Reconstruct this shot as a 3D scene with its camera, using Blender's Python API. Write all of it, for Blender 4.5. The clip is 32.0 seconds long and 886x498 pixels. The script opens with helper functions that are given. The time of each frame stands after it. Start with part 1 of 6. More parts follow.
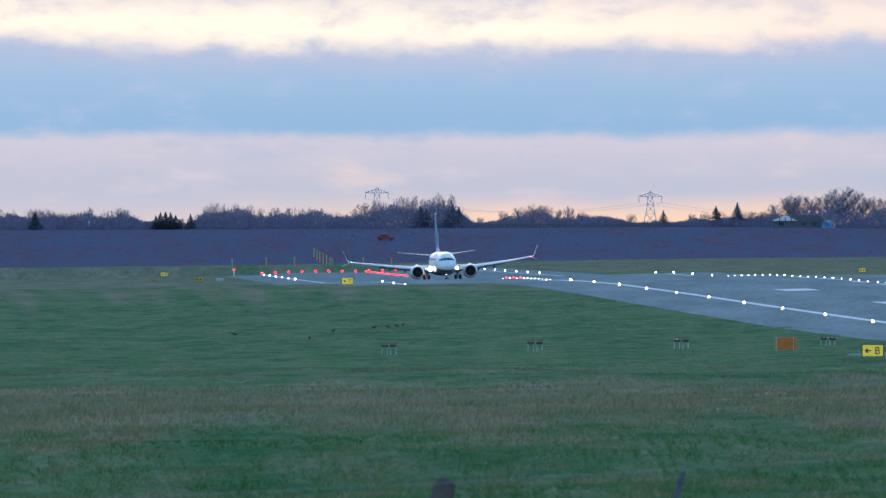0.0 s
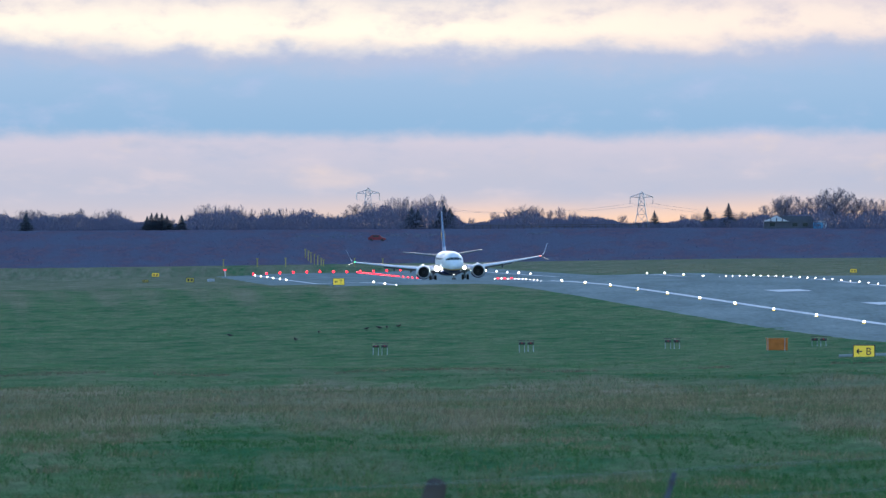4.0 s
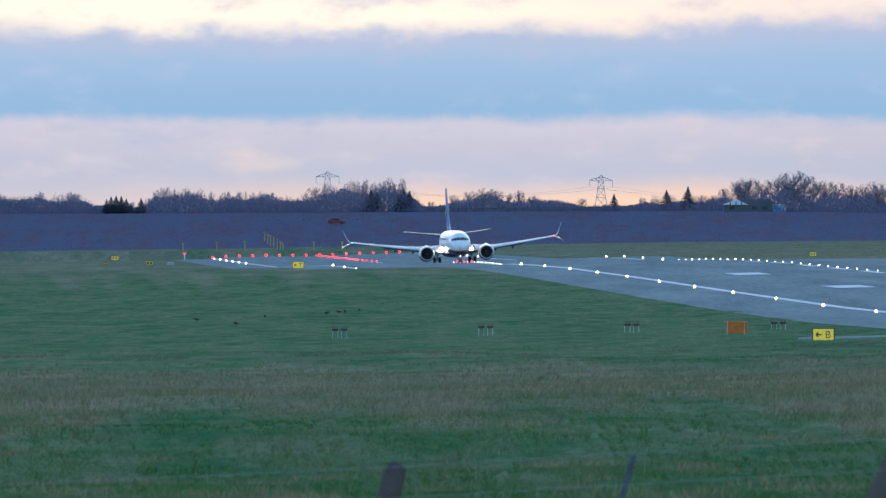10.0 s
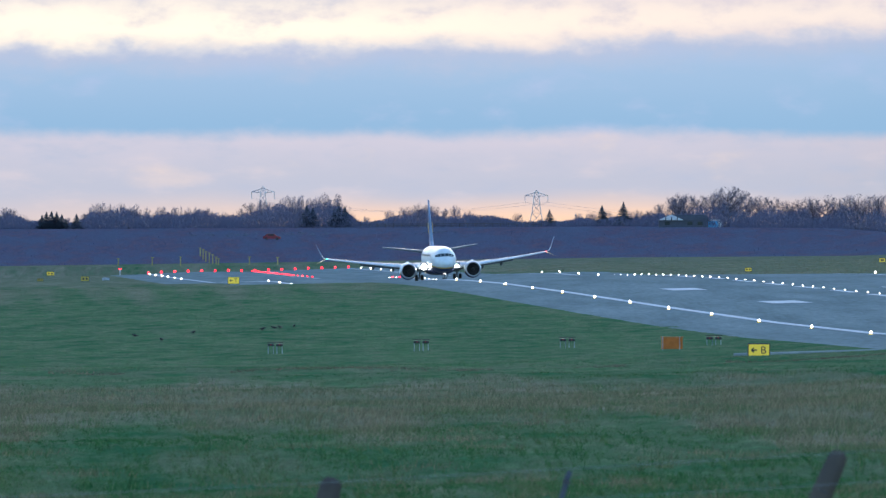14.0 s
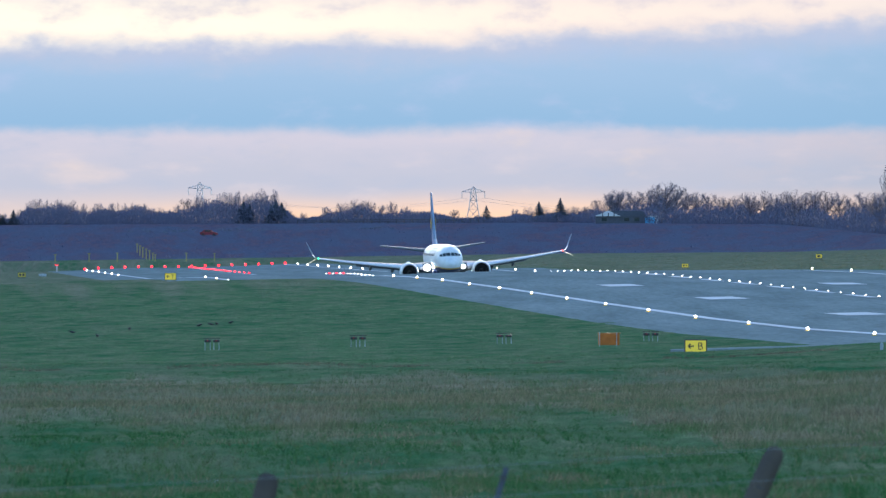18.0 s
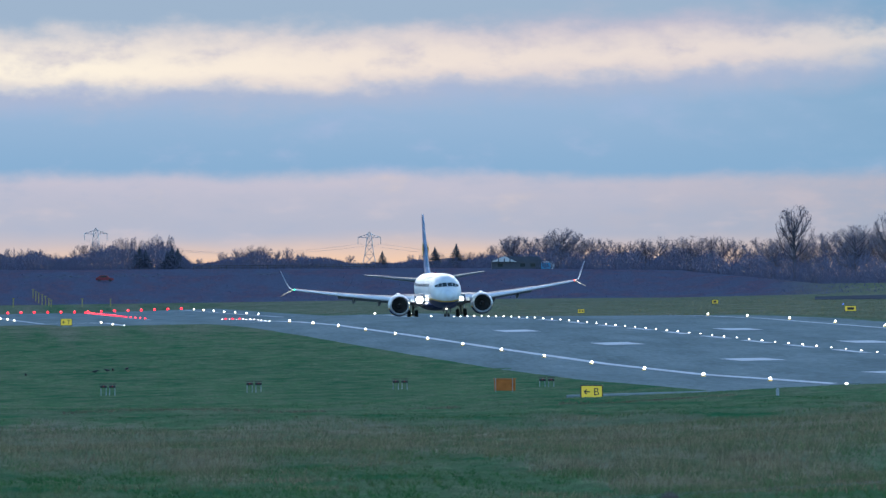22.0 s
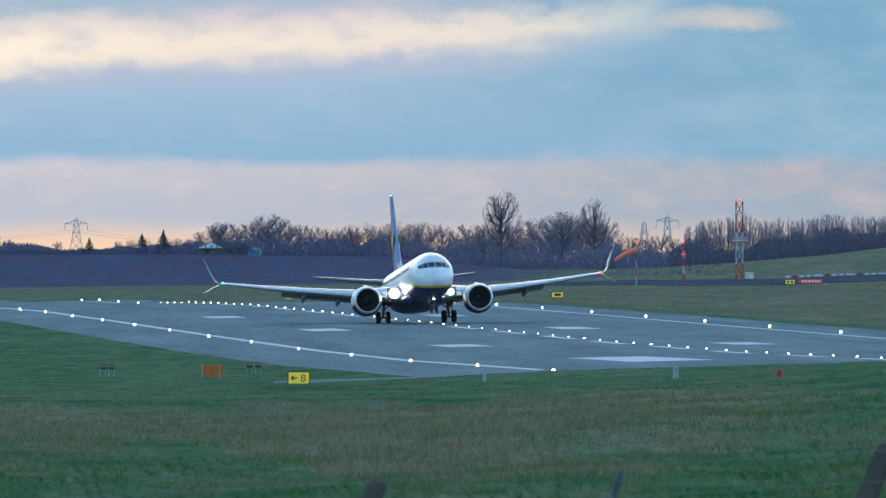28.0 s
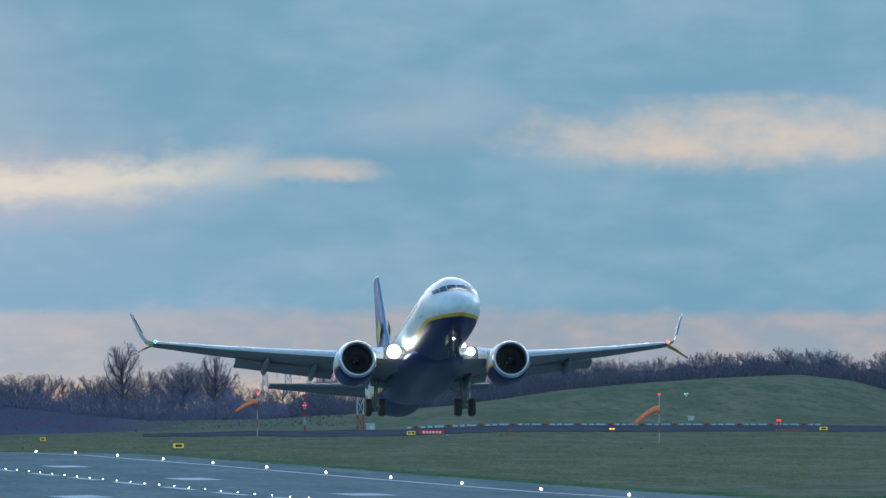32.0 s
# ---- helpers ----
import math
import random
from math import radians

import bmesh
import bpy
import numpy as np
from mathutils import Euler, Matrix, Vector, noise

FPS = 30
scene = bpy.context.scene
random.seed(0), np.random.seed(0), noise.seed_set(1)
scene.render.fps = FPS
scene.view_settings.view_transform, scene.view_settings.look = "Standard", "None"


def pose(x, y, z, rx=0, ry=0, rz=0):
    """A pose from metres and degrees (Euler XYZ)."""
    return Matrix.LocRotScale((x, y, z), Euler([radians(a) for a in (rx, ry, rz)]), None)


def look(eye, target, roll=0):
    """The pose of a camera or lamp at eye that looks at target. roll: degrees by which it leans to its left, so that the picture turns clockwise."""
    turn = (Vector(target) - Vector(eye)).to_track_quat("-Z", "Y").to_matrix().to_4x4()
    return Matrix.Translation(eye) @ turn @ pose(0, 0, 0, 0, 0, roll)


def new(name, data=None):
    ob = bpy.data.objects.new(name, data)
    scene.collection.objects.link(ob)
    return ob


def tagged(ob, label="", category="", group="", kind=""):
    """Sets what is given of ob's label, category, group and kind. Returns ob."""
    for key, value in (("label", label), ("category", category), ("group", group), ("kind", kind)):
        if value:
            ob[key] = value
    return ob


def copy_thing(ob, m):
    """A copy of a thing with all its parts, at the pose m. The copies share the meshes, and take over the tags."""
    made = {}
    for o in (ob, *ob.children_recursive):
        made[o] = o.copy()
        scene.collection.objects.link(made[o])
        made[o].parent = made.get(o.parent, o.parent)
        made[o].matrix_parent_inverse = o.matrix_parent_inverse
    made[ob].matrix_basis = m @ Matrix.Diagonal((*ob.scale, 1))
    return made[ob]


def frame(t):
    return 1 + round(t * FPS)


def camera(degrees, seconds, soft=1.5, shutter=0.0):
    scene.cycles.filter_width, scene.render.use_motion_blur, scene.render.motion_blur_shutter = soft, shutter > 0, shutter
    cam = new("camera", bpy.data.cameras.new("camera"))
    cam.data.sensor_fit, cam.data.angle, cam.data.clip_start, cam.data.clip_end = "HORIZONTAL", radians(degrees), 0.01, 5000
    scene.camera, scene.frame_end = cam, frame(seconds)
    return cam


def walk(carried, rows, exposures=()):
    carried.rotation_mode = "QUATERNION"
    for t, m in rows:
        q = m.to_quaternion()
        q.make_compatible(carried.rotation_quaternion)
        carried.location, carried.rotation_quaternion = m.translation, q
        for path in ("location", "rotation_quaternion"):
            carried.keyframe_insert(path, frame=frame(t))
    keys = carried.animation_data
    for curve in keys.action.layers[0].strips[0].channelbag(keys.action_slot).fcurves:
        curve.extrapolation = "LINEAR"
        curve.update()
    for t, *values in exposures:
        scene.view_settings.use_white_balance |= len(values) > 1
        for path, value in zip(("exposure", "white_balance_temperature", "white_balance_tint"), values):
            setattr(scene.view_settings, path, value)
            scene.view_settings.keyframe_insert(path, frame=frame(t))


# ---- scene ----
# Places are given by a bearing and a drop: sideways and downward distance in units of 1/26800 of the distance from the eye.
F = 26800.0
EYE = 8.0


def bx(u, y):
    """Sideways metres of bearing u at the distance y."""
    return (u - 784.0) / F * y


def hz(v, y):
    """Height in metres of drop v at the distance y."""
    return EYE - (v - 390.0) * y / F


cam = camera(3.3512, 32.0, soft=1.4)
cam.data.dof.use_dof, cam.data.dof.focus_distance, cam.data.dof.aperture_fstop = True, 1500.0, 26.0
# seconds, aim in mm per metre to the right and up
AIM = [(0, 0.00, -1.90), (0.5, 0.25, -1.79), (1, 0.15, -1.73), (1.5, 0.16, -1.73), (2, 0.46, -1.68), (2.5, 0.31, -1.79), (4.5, 0.65, -1.90), (5, 0.87, -1.96), (5.5, 2.61, -1.93), (6, 2.84, -2.02), (6.5, 2.59, -2.02), (7, 2.68, -1.98), (7.5, 2.75, -2.02), (8, 2.85, -2.03), (8.5, 2.90, -2.39), (9, 2.80, -2.34), (9.5, 2.96, -2.63), (10, 3.26, -2.96), (10.5, 4.72, -2.80), (11, 5.51, -2.61), (11.5, 6.02, -2.34), (12, 6.39, -2.22), (12.5, 6.52, -2.17), (13, 6.83, -2.08), (13.5, 7.03, -2.03), (14, 7.52, -1.94), (14.5, 8.03, -2.11), (16.5, 10.02, -2.23), (17, 10.36, -2.20), (17.5, 10.83, -2.17), (18, 11.69, -2.20), (18.5, 13.53, -1.98), (19, 15.12, -1.93), (19.5, 15.59, -1.78), (20, 15.93, -1.67), (20.5, 16.46, -1.05), (21, 16.69, 0.72), (21.5, 16.98, 0.55), (22, 18.56, 0.81), (22.5, 19.38, 0.64), (23, 19.89, 0.46), (23.5, 20.75, 0.30), (24, 22.70, 0.31), (24.5, 24.91, 0.38), (26.5, 30.65, -0.55), (27, 32.63, -0.60), (27.5, 35.46, -0.29), (28, 37.92, -0.09), (28.5, 40.49, 0.25), (29, 43.27, 0.45), (29.5, 46.19, 0.73), (30, 49.41, 1.70), (30.5, 52.61, 2.75), (31, 55.36, 4.90), (31.5, 58.46, 6.95), (32, 63.01, 9.90)]
walk(cam, [(t, look((0, 0, EYE), (a, 1000, EYE + b))) for t, a, b in AIM],
     exposures=[(0, 1.95, 6500, 10), (12, 1.97, 6500, 9), (19, 2.02, 6500, 8), (22, 1.74, 6350, 8), (24.5, 1.80, 6350, 5), (28, 1.87, 6650, 3), (30.5, 1.86, 6750, 2), (32, 1.68, 6650, 1)])

# ---- light ----
world = bpy.data.worlds.new("dusk_sky")
scene.world = world
world.use_nodes = True
wn = world.node_tree.nodes
sky = wn.new("ShaderNodeTexSky")
sky.sky_type = 'NISHITA'
sky.sun_disc = False
sky.sun_elevation = radians(14)
sky.sun_rotation = radians(1)
sky.air_density, sky.dust_density, sky.ozone_density = 1.0, 0.8, 3.2
wn["Background"].inputs[1].default_value = 0.15
world.node_tree.links.new(sky.outputs[0], wn["Background"].inputs[0])
sun = new("sun", bpy.data.lights.new("sun", 'SUN'))
sun.data.energy, sun.data.angle, sun.data.color = 0.3, radians(50), (1.0, 0.90, 0.80)
sun.matrix_world = look((0, 0, 50), (-2, -100, 25.0))


# ---- materials ----
def nodes_of(name):
    m = bpy.data.materials.new(name)
    m.use_nodes = True
    return m, m.node_tree.nodes, m.node_tree.links, m.node_tree.nodes["Principled BSDF"]


def ramp(n, stops, interpolation='LINEAR'):
    r = n.new("ShaderNodeValToRGB")
    r.color_ramp.interpolation = interpolation
    e = r.color_ramp.elements
    while len(e) < len(stops):
        e.new(0.5)
    for el, (p, c) in zip(e, stops):
        el.position = p
        el.color = (*c, 1) if len(c) == 3 else c
    return r


def plain(name, colour, rough=0.5, metal=0.0, vary=0.25, scale=3.0, bump=0.05, glow=0.0, coat=0.0, dirt=None, spec=0.5):
    """A painted, metal or plastic surface with two scales of wear."""
    m, n, l, b = nodes_of(name)
    co = n.new("ShaderNodeTexCoord")
    n1, n2 = n.new("ShaderNodeTexNoise"), n.new("ShaderNodeTexNoise")
    n1.inputs["Scale"].default_value, n2.inputs["Scale"].default_value = scale, scale * 9
    n1.inputs["Detail"].default_value = 6
    for x in (n1, n2):
        l.new(co.outputs["Object"], x.inputs["Vector"])
    mix = n.new("ShaderNodeMix")
    mix.data_type = 'RGBA'
    d = dirt or [c * (1 - vary) for c in colour]
    mix.inputs[6].default_value, mix.inputs[7].default_value = (*d, 1), (*colour, 1)
    r = ramp(n, [(0.3, (0, 0, 0)), (0.62, (1, 1, 1))])
    l.new(n1.outputs[0], r.inputs[0])
    l.new(r.outputs[0], mix.inputs[0])
    l.new(mix.outputs[2], b.inputs["Base Color"])
    mr = n.new("ShaderNodeMapRange")
    mr.inputs[3].default_value, mr.inputs[4].default_value = max(0.03, rough - 0.1), min(1, rough + 0.12)
    l.new(n2.outputs[0], mr.inputs[0])
    l.new(mr.outputs[0], b.inputs["Roughness"])
    b.inputs["Metallic"].default_value = metal
    b.inputs["Specular IOR Level"].default_value = spec
    b.inputs["Coat Weight"].default_value = coat
    if bump:
        bp = n.new("ShaderNodeBump")
        bp.inputs["Strength"].default_value, bp.inputs["Distance"].default_value = bump, 0.01
        l.new(n2.outputs[0], bp.inputs["Height"])
        l.new(bp.outputs[0], b.inputs["Normal"])
    if glow:
        b.inputs["Emission Color"].default_value = (*colour, 1)
        b.inputs["Emission Strength"].default_value = glow
    return m


def lamp_mat(name, colour, strength):
    m, n, l, b = nodes_of(name)
    b.inputs["Base Color"].default_value = (*colour, 1)
    b.inputs["Roughness"].default_value = 0.15
    b.inputs["Emission Color"].default_value = (*colour, 1)
    b.inputs["Emission Strength"].default_value = strength
    return m


def glass(name, colour=(0.03, 0.04, 0.05)):
    m, n, l, b = nodes_of(name)
    b.inputs["Base Color"].default_value = (*colour, 1)
    b.inputs["Roughness"].default_value = 0.12
    b.inputs["Specular IOR Level"].default_value = 0.16
    b.inputs["IOR"].default_value = 1.5
    return m


def ground_mat():
    """Mown and rough winter grass, bare scrub with haze in its tones on the banks, by two masks of the sheet."""
    m, n, l, b = nodes_of("grass_ground")
    co = n.new("ShaderNodeTexCoord")

    def nz(sx, sy, scale, detail=5, rough=0.55):
        mp = n.new("ShaderNodeMapping")
        mp.inputs["Scale"].default_value = (sx, sy, 1)
        x = n.new("ShaderNodeTexNoise")
        x.inputs["Scale"].default_value, x.inputs["Detail"].default_value, x.inputs["Roughness"].default_value = scale, detail, rough
        l.new(co.outputs["Object"], mp.inputs[0])
        l.new(mp.outputs[0], x.inputs["Vector"])
        return x

    def mix(fac, a, c, blend='MIX'):
        x = n.new("ShaderNodeMix")
        x.data_type, x.blend_type = 'RGBA', blend
        for s, val in ((0, fac), (6, a), (7, c)):
            if isinstance(val, (tuple, float)):
                x.inputs[s].default_value = val if isinstance(val, float) else (*val, 1)
            else:
                l.new(val, x.inputs[s])
        return x.outputs[2]

    def att(name):
        a = n.new("ShaderNodeAttribute")
        a.attribute_name = name
        return a.outputs["Fac"]

    big, mid, fine = nz(1, 0.12, 0.13, 6, 0.6), nz(0.7, 0.085, 0.8, 7, 0.65), nz(1, 0.5, 7.0, 6, 0.7)
    grain = nz(1, 0.10, 2.6, 5, 0.7)
    rg = ramp(n, [(0.32, (0.84, 0.84, 0.84)), (0.68, (1.18, 1.18, 1.18))])
    l.new(grain.outputs[0], rg.inputs[0])
    rb = ramp(n, [(0.42, (0, 0, 0)), (0.58, (1, 1, 1))])
    l.new(big.outputs[0], rb.inputs[0])
    rm = ramp(n, [(0.38, (0, 0, 0)), (0.70, (1, 1, 1))])
    l.new(mid.outputs[0], rm.inputs[0])
    rf = ramp(n, [(0.3, (0.60, 0.60, 0.60)), (0.7, (1.60, 1.60, 1.60))])
    l.new(fine.outputs[0], rf.inputs[0])
    lush = mix(rb.outputs[0], (0.024, 0.082, 0.038), (0.048, 0.104, 0.050))
    lush = mix(rm.outputs[0], lush, (0.102, 0.122, 0.076))
    dry = mix(rb.outputs[0], (0.104, 0.112, 0.078), (0.150, 0.140, 0.104))
    dry = mix(rm.outputs[0], dry, (0.062, 0.100, 0.058))
    mask = n.new("ShaderNodeMath")
    mask.operation = 'MULTIPLY_ADD'
    l.new(mid.outputs[0], mask.inputs[0])
    mask.inputs[1].default_value = 1.0
    add = n.new("ShaderNodeMath")
    add.operation = 'SUBTRACT'
    l.new(att("dry"), add.inputs[0])
    add.inputs[1].default_value = 0.5
    l.new(add.outputs[0], mask.inputs[2])
    rk = ramp(n, [(0.36, (0, 0, 0)), (0.60, (1, 1, 1))])
    l.new(mask.outputs[0], rk.inputs[0])
    col = mix(rk.outputs[0], lush, dry)
    # Purple-brown scrub, its tones lifted and blued for the distant haze.
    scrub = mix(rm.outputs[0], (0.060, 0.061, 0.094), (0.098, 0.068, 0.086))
    hazed_scrub = mix(rb.outputs[0], scrub, (0.064, 0.075, 0.110))
    col = mix(att("scrub"), col, hazed_scrub)
    col = mix(1.0, col, rf.outputs[0], 'MULTIPLY')
    col = mix(1.0, col, rg.outputs[0], 'MULTIPLY')
    l.new(col, b.inputs["Base Color"])
    b.inputs["Roughness"].default_value = 0.9
    b.inputs["Specular IOR Level"].default_value = 0.0
    bp = n.new("ShaderNodeBump")
    bp.inputs["Strength"].default_value, bp.inputs["Distance"].default_value = 0.7, 0.12
    l.new(fine.outputs[0], bp.inputs["Height"])
    l.new(bp.outputs[0], b.inputs["Normal"])
    return m


def asphalt_mat(name, a, c, rough=0.5):
    m, n, l, b = nodes_of(name)
    co = n.new("ShaderNodeTexCoord")
    mp = n.new("ShaderNodeMapping")
    mp.inputs["Scale"].default_value = (1, 0.06, 1)
    l.new(co.outputs["Object"], mp.inputs[0])
    n1, n2 = n.new("ShaderNodeTexNoise"), n.new("ShaderNodeTexNoise")
    n1.inputs["Scale"].default_value, n1.inputs["Detail"].default_value = 0.25, 6
    n2.inputs["Scale"].default_value, n2.inputs["Detail"].default_value = 6.0, 5
    l.new(mp.outputs[0], n1.inputs["Vector"])
    l.new(co.outputs["Object"], n2.inputs["Vector"])
    r = ramp(n, [(0.32, a), (0.7, c)])
    l.new(n1.outputs[0], r.inputs[0])
    n3, mp3, mx = n.new("ShaderNodeTexNoise"), n.new("ShaderNodeMapping"), n.new("ShaderNodeMix")
    mp3.inputs["Scale"].default_value = (1, 0.05, 1)
    n3.inputs["Scale"].default_value, n3.inputs["Detail"].default_value, n3.inputs["Roughness"].default_value = 2.2, 6, 0.75
    l.new(co.outputs["Object"], mp3.inputs[0])
    l.new(mp3.outputs[0], n3.inputs["Vector"])
    r3 = ramp(n, [(0.3, (0.78, 0.78, 0.78)), (0.7, (1.2, 1.2, 1.2))])
    l.new(n3.outputs[0], r3.inputs[0])
    mx.data_type, mx.blend_type = 'RGBA', 'MULTIPLY'
    mx.inputs[0].default_value = 1
    l.new(r.outputs[0], mx.inputs[6])
    l.new(r3.outputs[0], mx.inputs[7])
    l.new(mx.outputs[2], b.inputs["Base Color"])
    mr = n.new("ShaderNodeMapRange")
    mr.inputs[3].default_value, mr.inputs[4].default_value = rough - 0.12, rough + 0.12
    l.new(n1.outputs[0], mr.inputs[0])
    l.new(mr.outputs[0], b.inputs["Roughness"])
    b.inputs["Specular IOR Level"].default_value = 0.0
    bp = n.new("ShaderNodeBump")
    bp.inputs["Strength"].default_value, bp.inputs["Distance"].default_value = 0.25, 0.02
    l.new(n2.outputs[0], bp.inputs["Height"])
    l.new(bp.outputs[0], b.inputs["Normal"])
    return m


def thin(m, n, l, b, colour, share):
    """Lets a share of the light pass through blades and twigs."""
    tr, mx = n.new("ShaderNodeBsdfTranslucent"), n.new("ShaderNodeMixShader")
    l.new(colour, tr.inputs["Color"])
    mx.inputs[0].default_value = share
    l.new(b.outputs[0], mx.inputs[1])
    l.new(tr.outputs[0], mx.inputs[2])
    l.new(mx.outputs[0], n["Material Output"].inputs[0])


def bark_mat(name, a, c, through_share=0.0):
    m, n, l, b = nodes_of(name)
    co = n.new("ShaderNodeTexCoord")
    oi = n.new("ShaderNodeObjectInfo")
    n1 = n.new("ShaderNodeTexNoise")
    n1.inputs["Scale"].default_value, n1.inputs["Detail"].default_value = 3.0, 5
    l.new(co.outputs["Object"], n1.inputs["Vector"])
    ad = n.new("ShaderNodeMath")
    ad.operation = 'MULTIPLY_ADD'
    l.new(oi.outputs["Random"], ad.inputs[0])
    ad.inputs[1].default_value = 0.4
    l.new(n1.outputs[0], ad.inputs[2])
    r = ramp(n, [(0.35, a), (0.95, c)])
    l.new(ad.outputs[0], r.inputs[0])
    l.new(r.outputs[0], b.inputs["Base Color"])
    b.inputs["Roughness"].default_value = 0.9
    b.inputs["Specular IOR Level"].default_value = 0.0
    if through_share:
        thin(m, n, l, b, r.outputs[0], through_share)
    return m


def livery_mat(name, low, stripe, top, z0, z1, tilt=0.0, start=0.0, nose=0.0):
    """Paint in three bands by height on the part: belly, stripe and upper side, the stripe climbing towards the tail."""
    m, n, l, b = nodes_of(name)
    co = n.new("ShaderNodeTexCoord")
    sp = n.new("ShaderNodeSeparateXYZ")
    l.new(co.outputs["Object"], sp.inputs[0])
    up = n.new("ShaderNodeMath")
    up.operation = 'SUBTRACT'
    l.new(sp.outputs[1], up.inputs[0])
    up.inputs[1].default_value = start
    cl = n.new("ShaderNodeMath")
    cl.operation = 'MAXIMUM'
    l.new(up.outputs[0], cl.inputs[0])
    cl.inputs[1].default_value = 0
    ma = n.new("ShaderNodeMath")
    ma.operation = 'MULTIPLY_ADD'
    l.new(cl.outputs[0], ma.inputs[0])
    ma.inputs[1].default_value = -tilt
    fore, dip = n.new("ShaderNodeMapRange"), n.new("ShaderNodeMath")
    fore.interpolation_type = 'SMOOTHSTEP'
    fore.inputs[1].default_value, fore.inputs[2].default_value, fore.inputs[3].default_value, fore.inputs[4].default_value = -15.0, -19.6, 0.0, nose
    l.new(sp.outputs[1], fore.inputs[0])
    l.new(sp.outputs[2], dip.inputs[0])
    l.new(fore.outputs[0], dip.inputs[1])
    l.new(dip.outputs[0], ma.inputs[2])
    mr = n.new("ShaderNodeMapRange")
    mr.inputs[1].default_value, mr.inputs[2].default_value = z0 - 4, z0 + 4
    l.new(ma.outputs[0], mr.inputs[0])
    r = ramp(n, [(0, low), (0.5, stripe), (0.5 + (z1 - z0) / 8, top)], 'CONSTANT')
    l.new(mr.outputs[0], r.inputs[0])
    nz = n.new("ShaderNodeTexNoise")
    nz.inputs["Scale"].default_value, nz.inputs["Detail"].default_value = 1.5, 6
    l.new(co.outputs["Object"], nz.inputs["Vector"])
    g = ramp(n, [(0.3, (0.84, 0.84, 0.84)), (0.6, (1, 1, 1))])
    l.new(nz.outputs[0], g.inputs[0])
    mx = n.new("ShaderNodeMix")
    mx.data_type, mx.blend_type = 'RGBA', 'MULTIPLY'
    mx.inputs[0].default_value = 1
    l.new(r.outputs[0], mx.inputs[6])
    l.new(g.outputs[0], mx.inputs[7])
    l.new(mx.outputs[2], b.inputs["Base Color"])
    b.inputs["Roughness"].default_value = 0.42
    b.inputs["Specular IOR Level"].default_value = 0.18
    return m


NAVY, YELLOW, WHITE = (0.012, 0.020, 0.075), (0.55, 0.33, 0.03), (0.50, 0.555, 0.585)
M_GROUND = ground_mat()
# Bluish base stands in for the sky's sheen; asphalt specular is off.
M_RUNWAY = asphalt_mat("runway_asphalt", (0.116, 0.150, 0.155), (0.166, 0.206, 0.211), 0.8)
M_ROAD = asphalt_mat("road_asphalt", (0.050, 0.058, 0.072), (0.072, 0.082, 0.098), 0.6)
M_MARK = plain("white_marking_paint", (0.50, 0.53, 0.55), 0.6, vary=0.3, scale=0.8, spec=0.0)
# Far trees and brush: bluish haze is mixed into these base colours.
M_BARK = bark_mat("winter_bark_hazed", (0.066, 0.066, 0.088), (0.112, 0.098, 0.112))
M_TWIG = bark_mat("winter_twigs_hazed", (0.160, 0.168, 0.240), (0.230, 0.210, 0.255), 0.5)
M_OAKTWIG = bark_mat("oak_twigs_hazed", (0.148, 0.146, 0.194), (0.215, 0.188, 0.216), 0.5)
M_BRUSH = bark_mat("brush_hazed", (0.074, 0.090, 0.146), (0.098, 0.106, 0.160), 0.5)
M_BRUSH_NEAR = bark_mat("near_brush_less_hazed", (0.052, 0.064, 0.100), (0.070, 0.076, 0.108), 0.5)
M_FIR = bark_mat("fir_needles_hazed", (0.050, 0.064, 0.086), (0.076, 0.090, 0.110), 0.3)
M_BODY = livery_mat("fuselage_paint", NAVY, YELLOW, WHITE, 2.30, 2.47, 0.16, 7.0, 0.34)
M_NAC = livery_mat("nacelle_paint", NAVY, YELLOW, WHITE, -0.42, -0.30)
M_WHITE = plain("white_gloss_paint", WHITE, 0.42, vary=0.1, bump=0, spec=0.3)
# Wing grey, darkened all over to carry the shade of the undersides.
M_GREY = plain("shaded_wing_grey", (0.105, 0.122, 0.138), 0.5, vary=0.15, bump=0, spec=0.3)
M_WINGLE = plain("bare_metal_leading_edge", (0.55, 0.58, 0.62), 0.42, 0.35, 0.1, bump=0)
M_NAVY = plain("navy_gloss_paint", NAVY, 0.4, vary=0.1, bump=0, spec=0.35)
M_BLUE = plain("blue_gloss_paint", (0.018, 0.075, 0.22), 0.4, vary=0.1, bump=0, spec=0.35)
M_FINEDGE = plain("pale_fin_edge", (0.07, 0.16, 0.28), 0.5, vary=0.1, bump=0, spec=0.2)
M_YELLOW = plain("yellow_gloss_paint", YELLOW, 0.35, vary=0.1, bump=0)
M_LIP = plain("polished_inlet_lip", (0.40, 0.43, 0.47), 0.35, 0.8, 0.08, bump=0)
M_DARK = plain("dark_titanium", (0.05, 0.05, 0.055), 0.45, 0.6, 0.3)
M_DUCT = plain("inlet_lining", (0.035, 0.038, 0.045), 0.6, 0.0, 0.2, spec=0.2)
M_FAN = plain("dark_fan_metal", (0.016, 0.017, 0.019), 0.6, 0.3, 0.2)
M_TYRE = plain("tyre_rubber", (0.018, 0.018, 0.019), 0.8, vary=0.3)
M_STEEL = plain("galvanised_steel", (0.42, 0.43, 0.45), 0.45, 0.7, 0.25)
M_GLASS = glass("dark_glass", (0.015, 0.028, 0.034))
M_GEAR = plain("dull_grey_gear_steel", (0.13, 0.14, 0.155), 0.5, 0.4, 0.3)
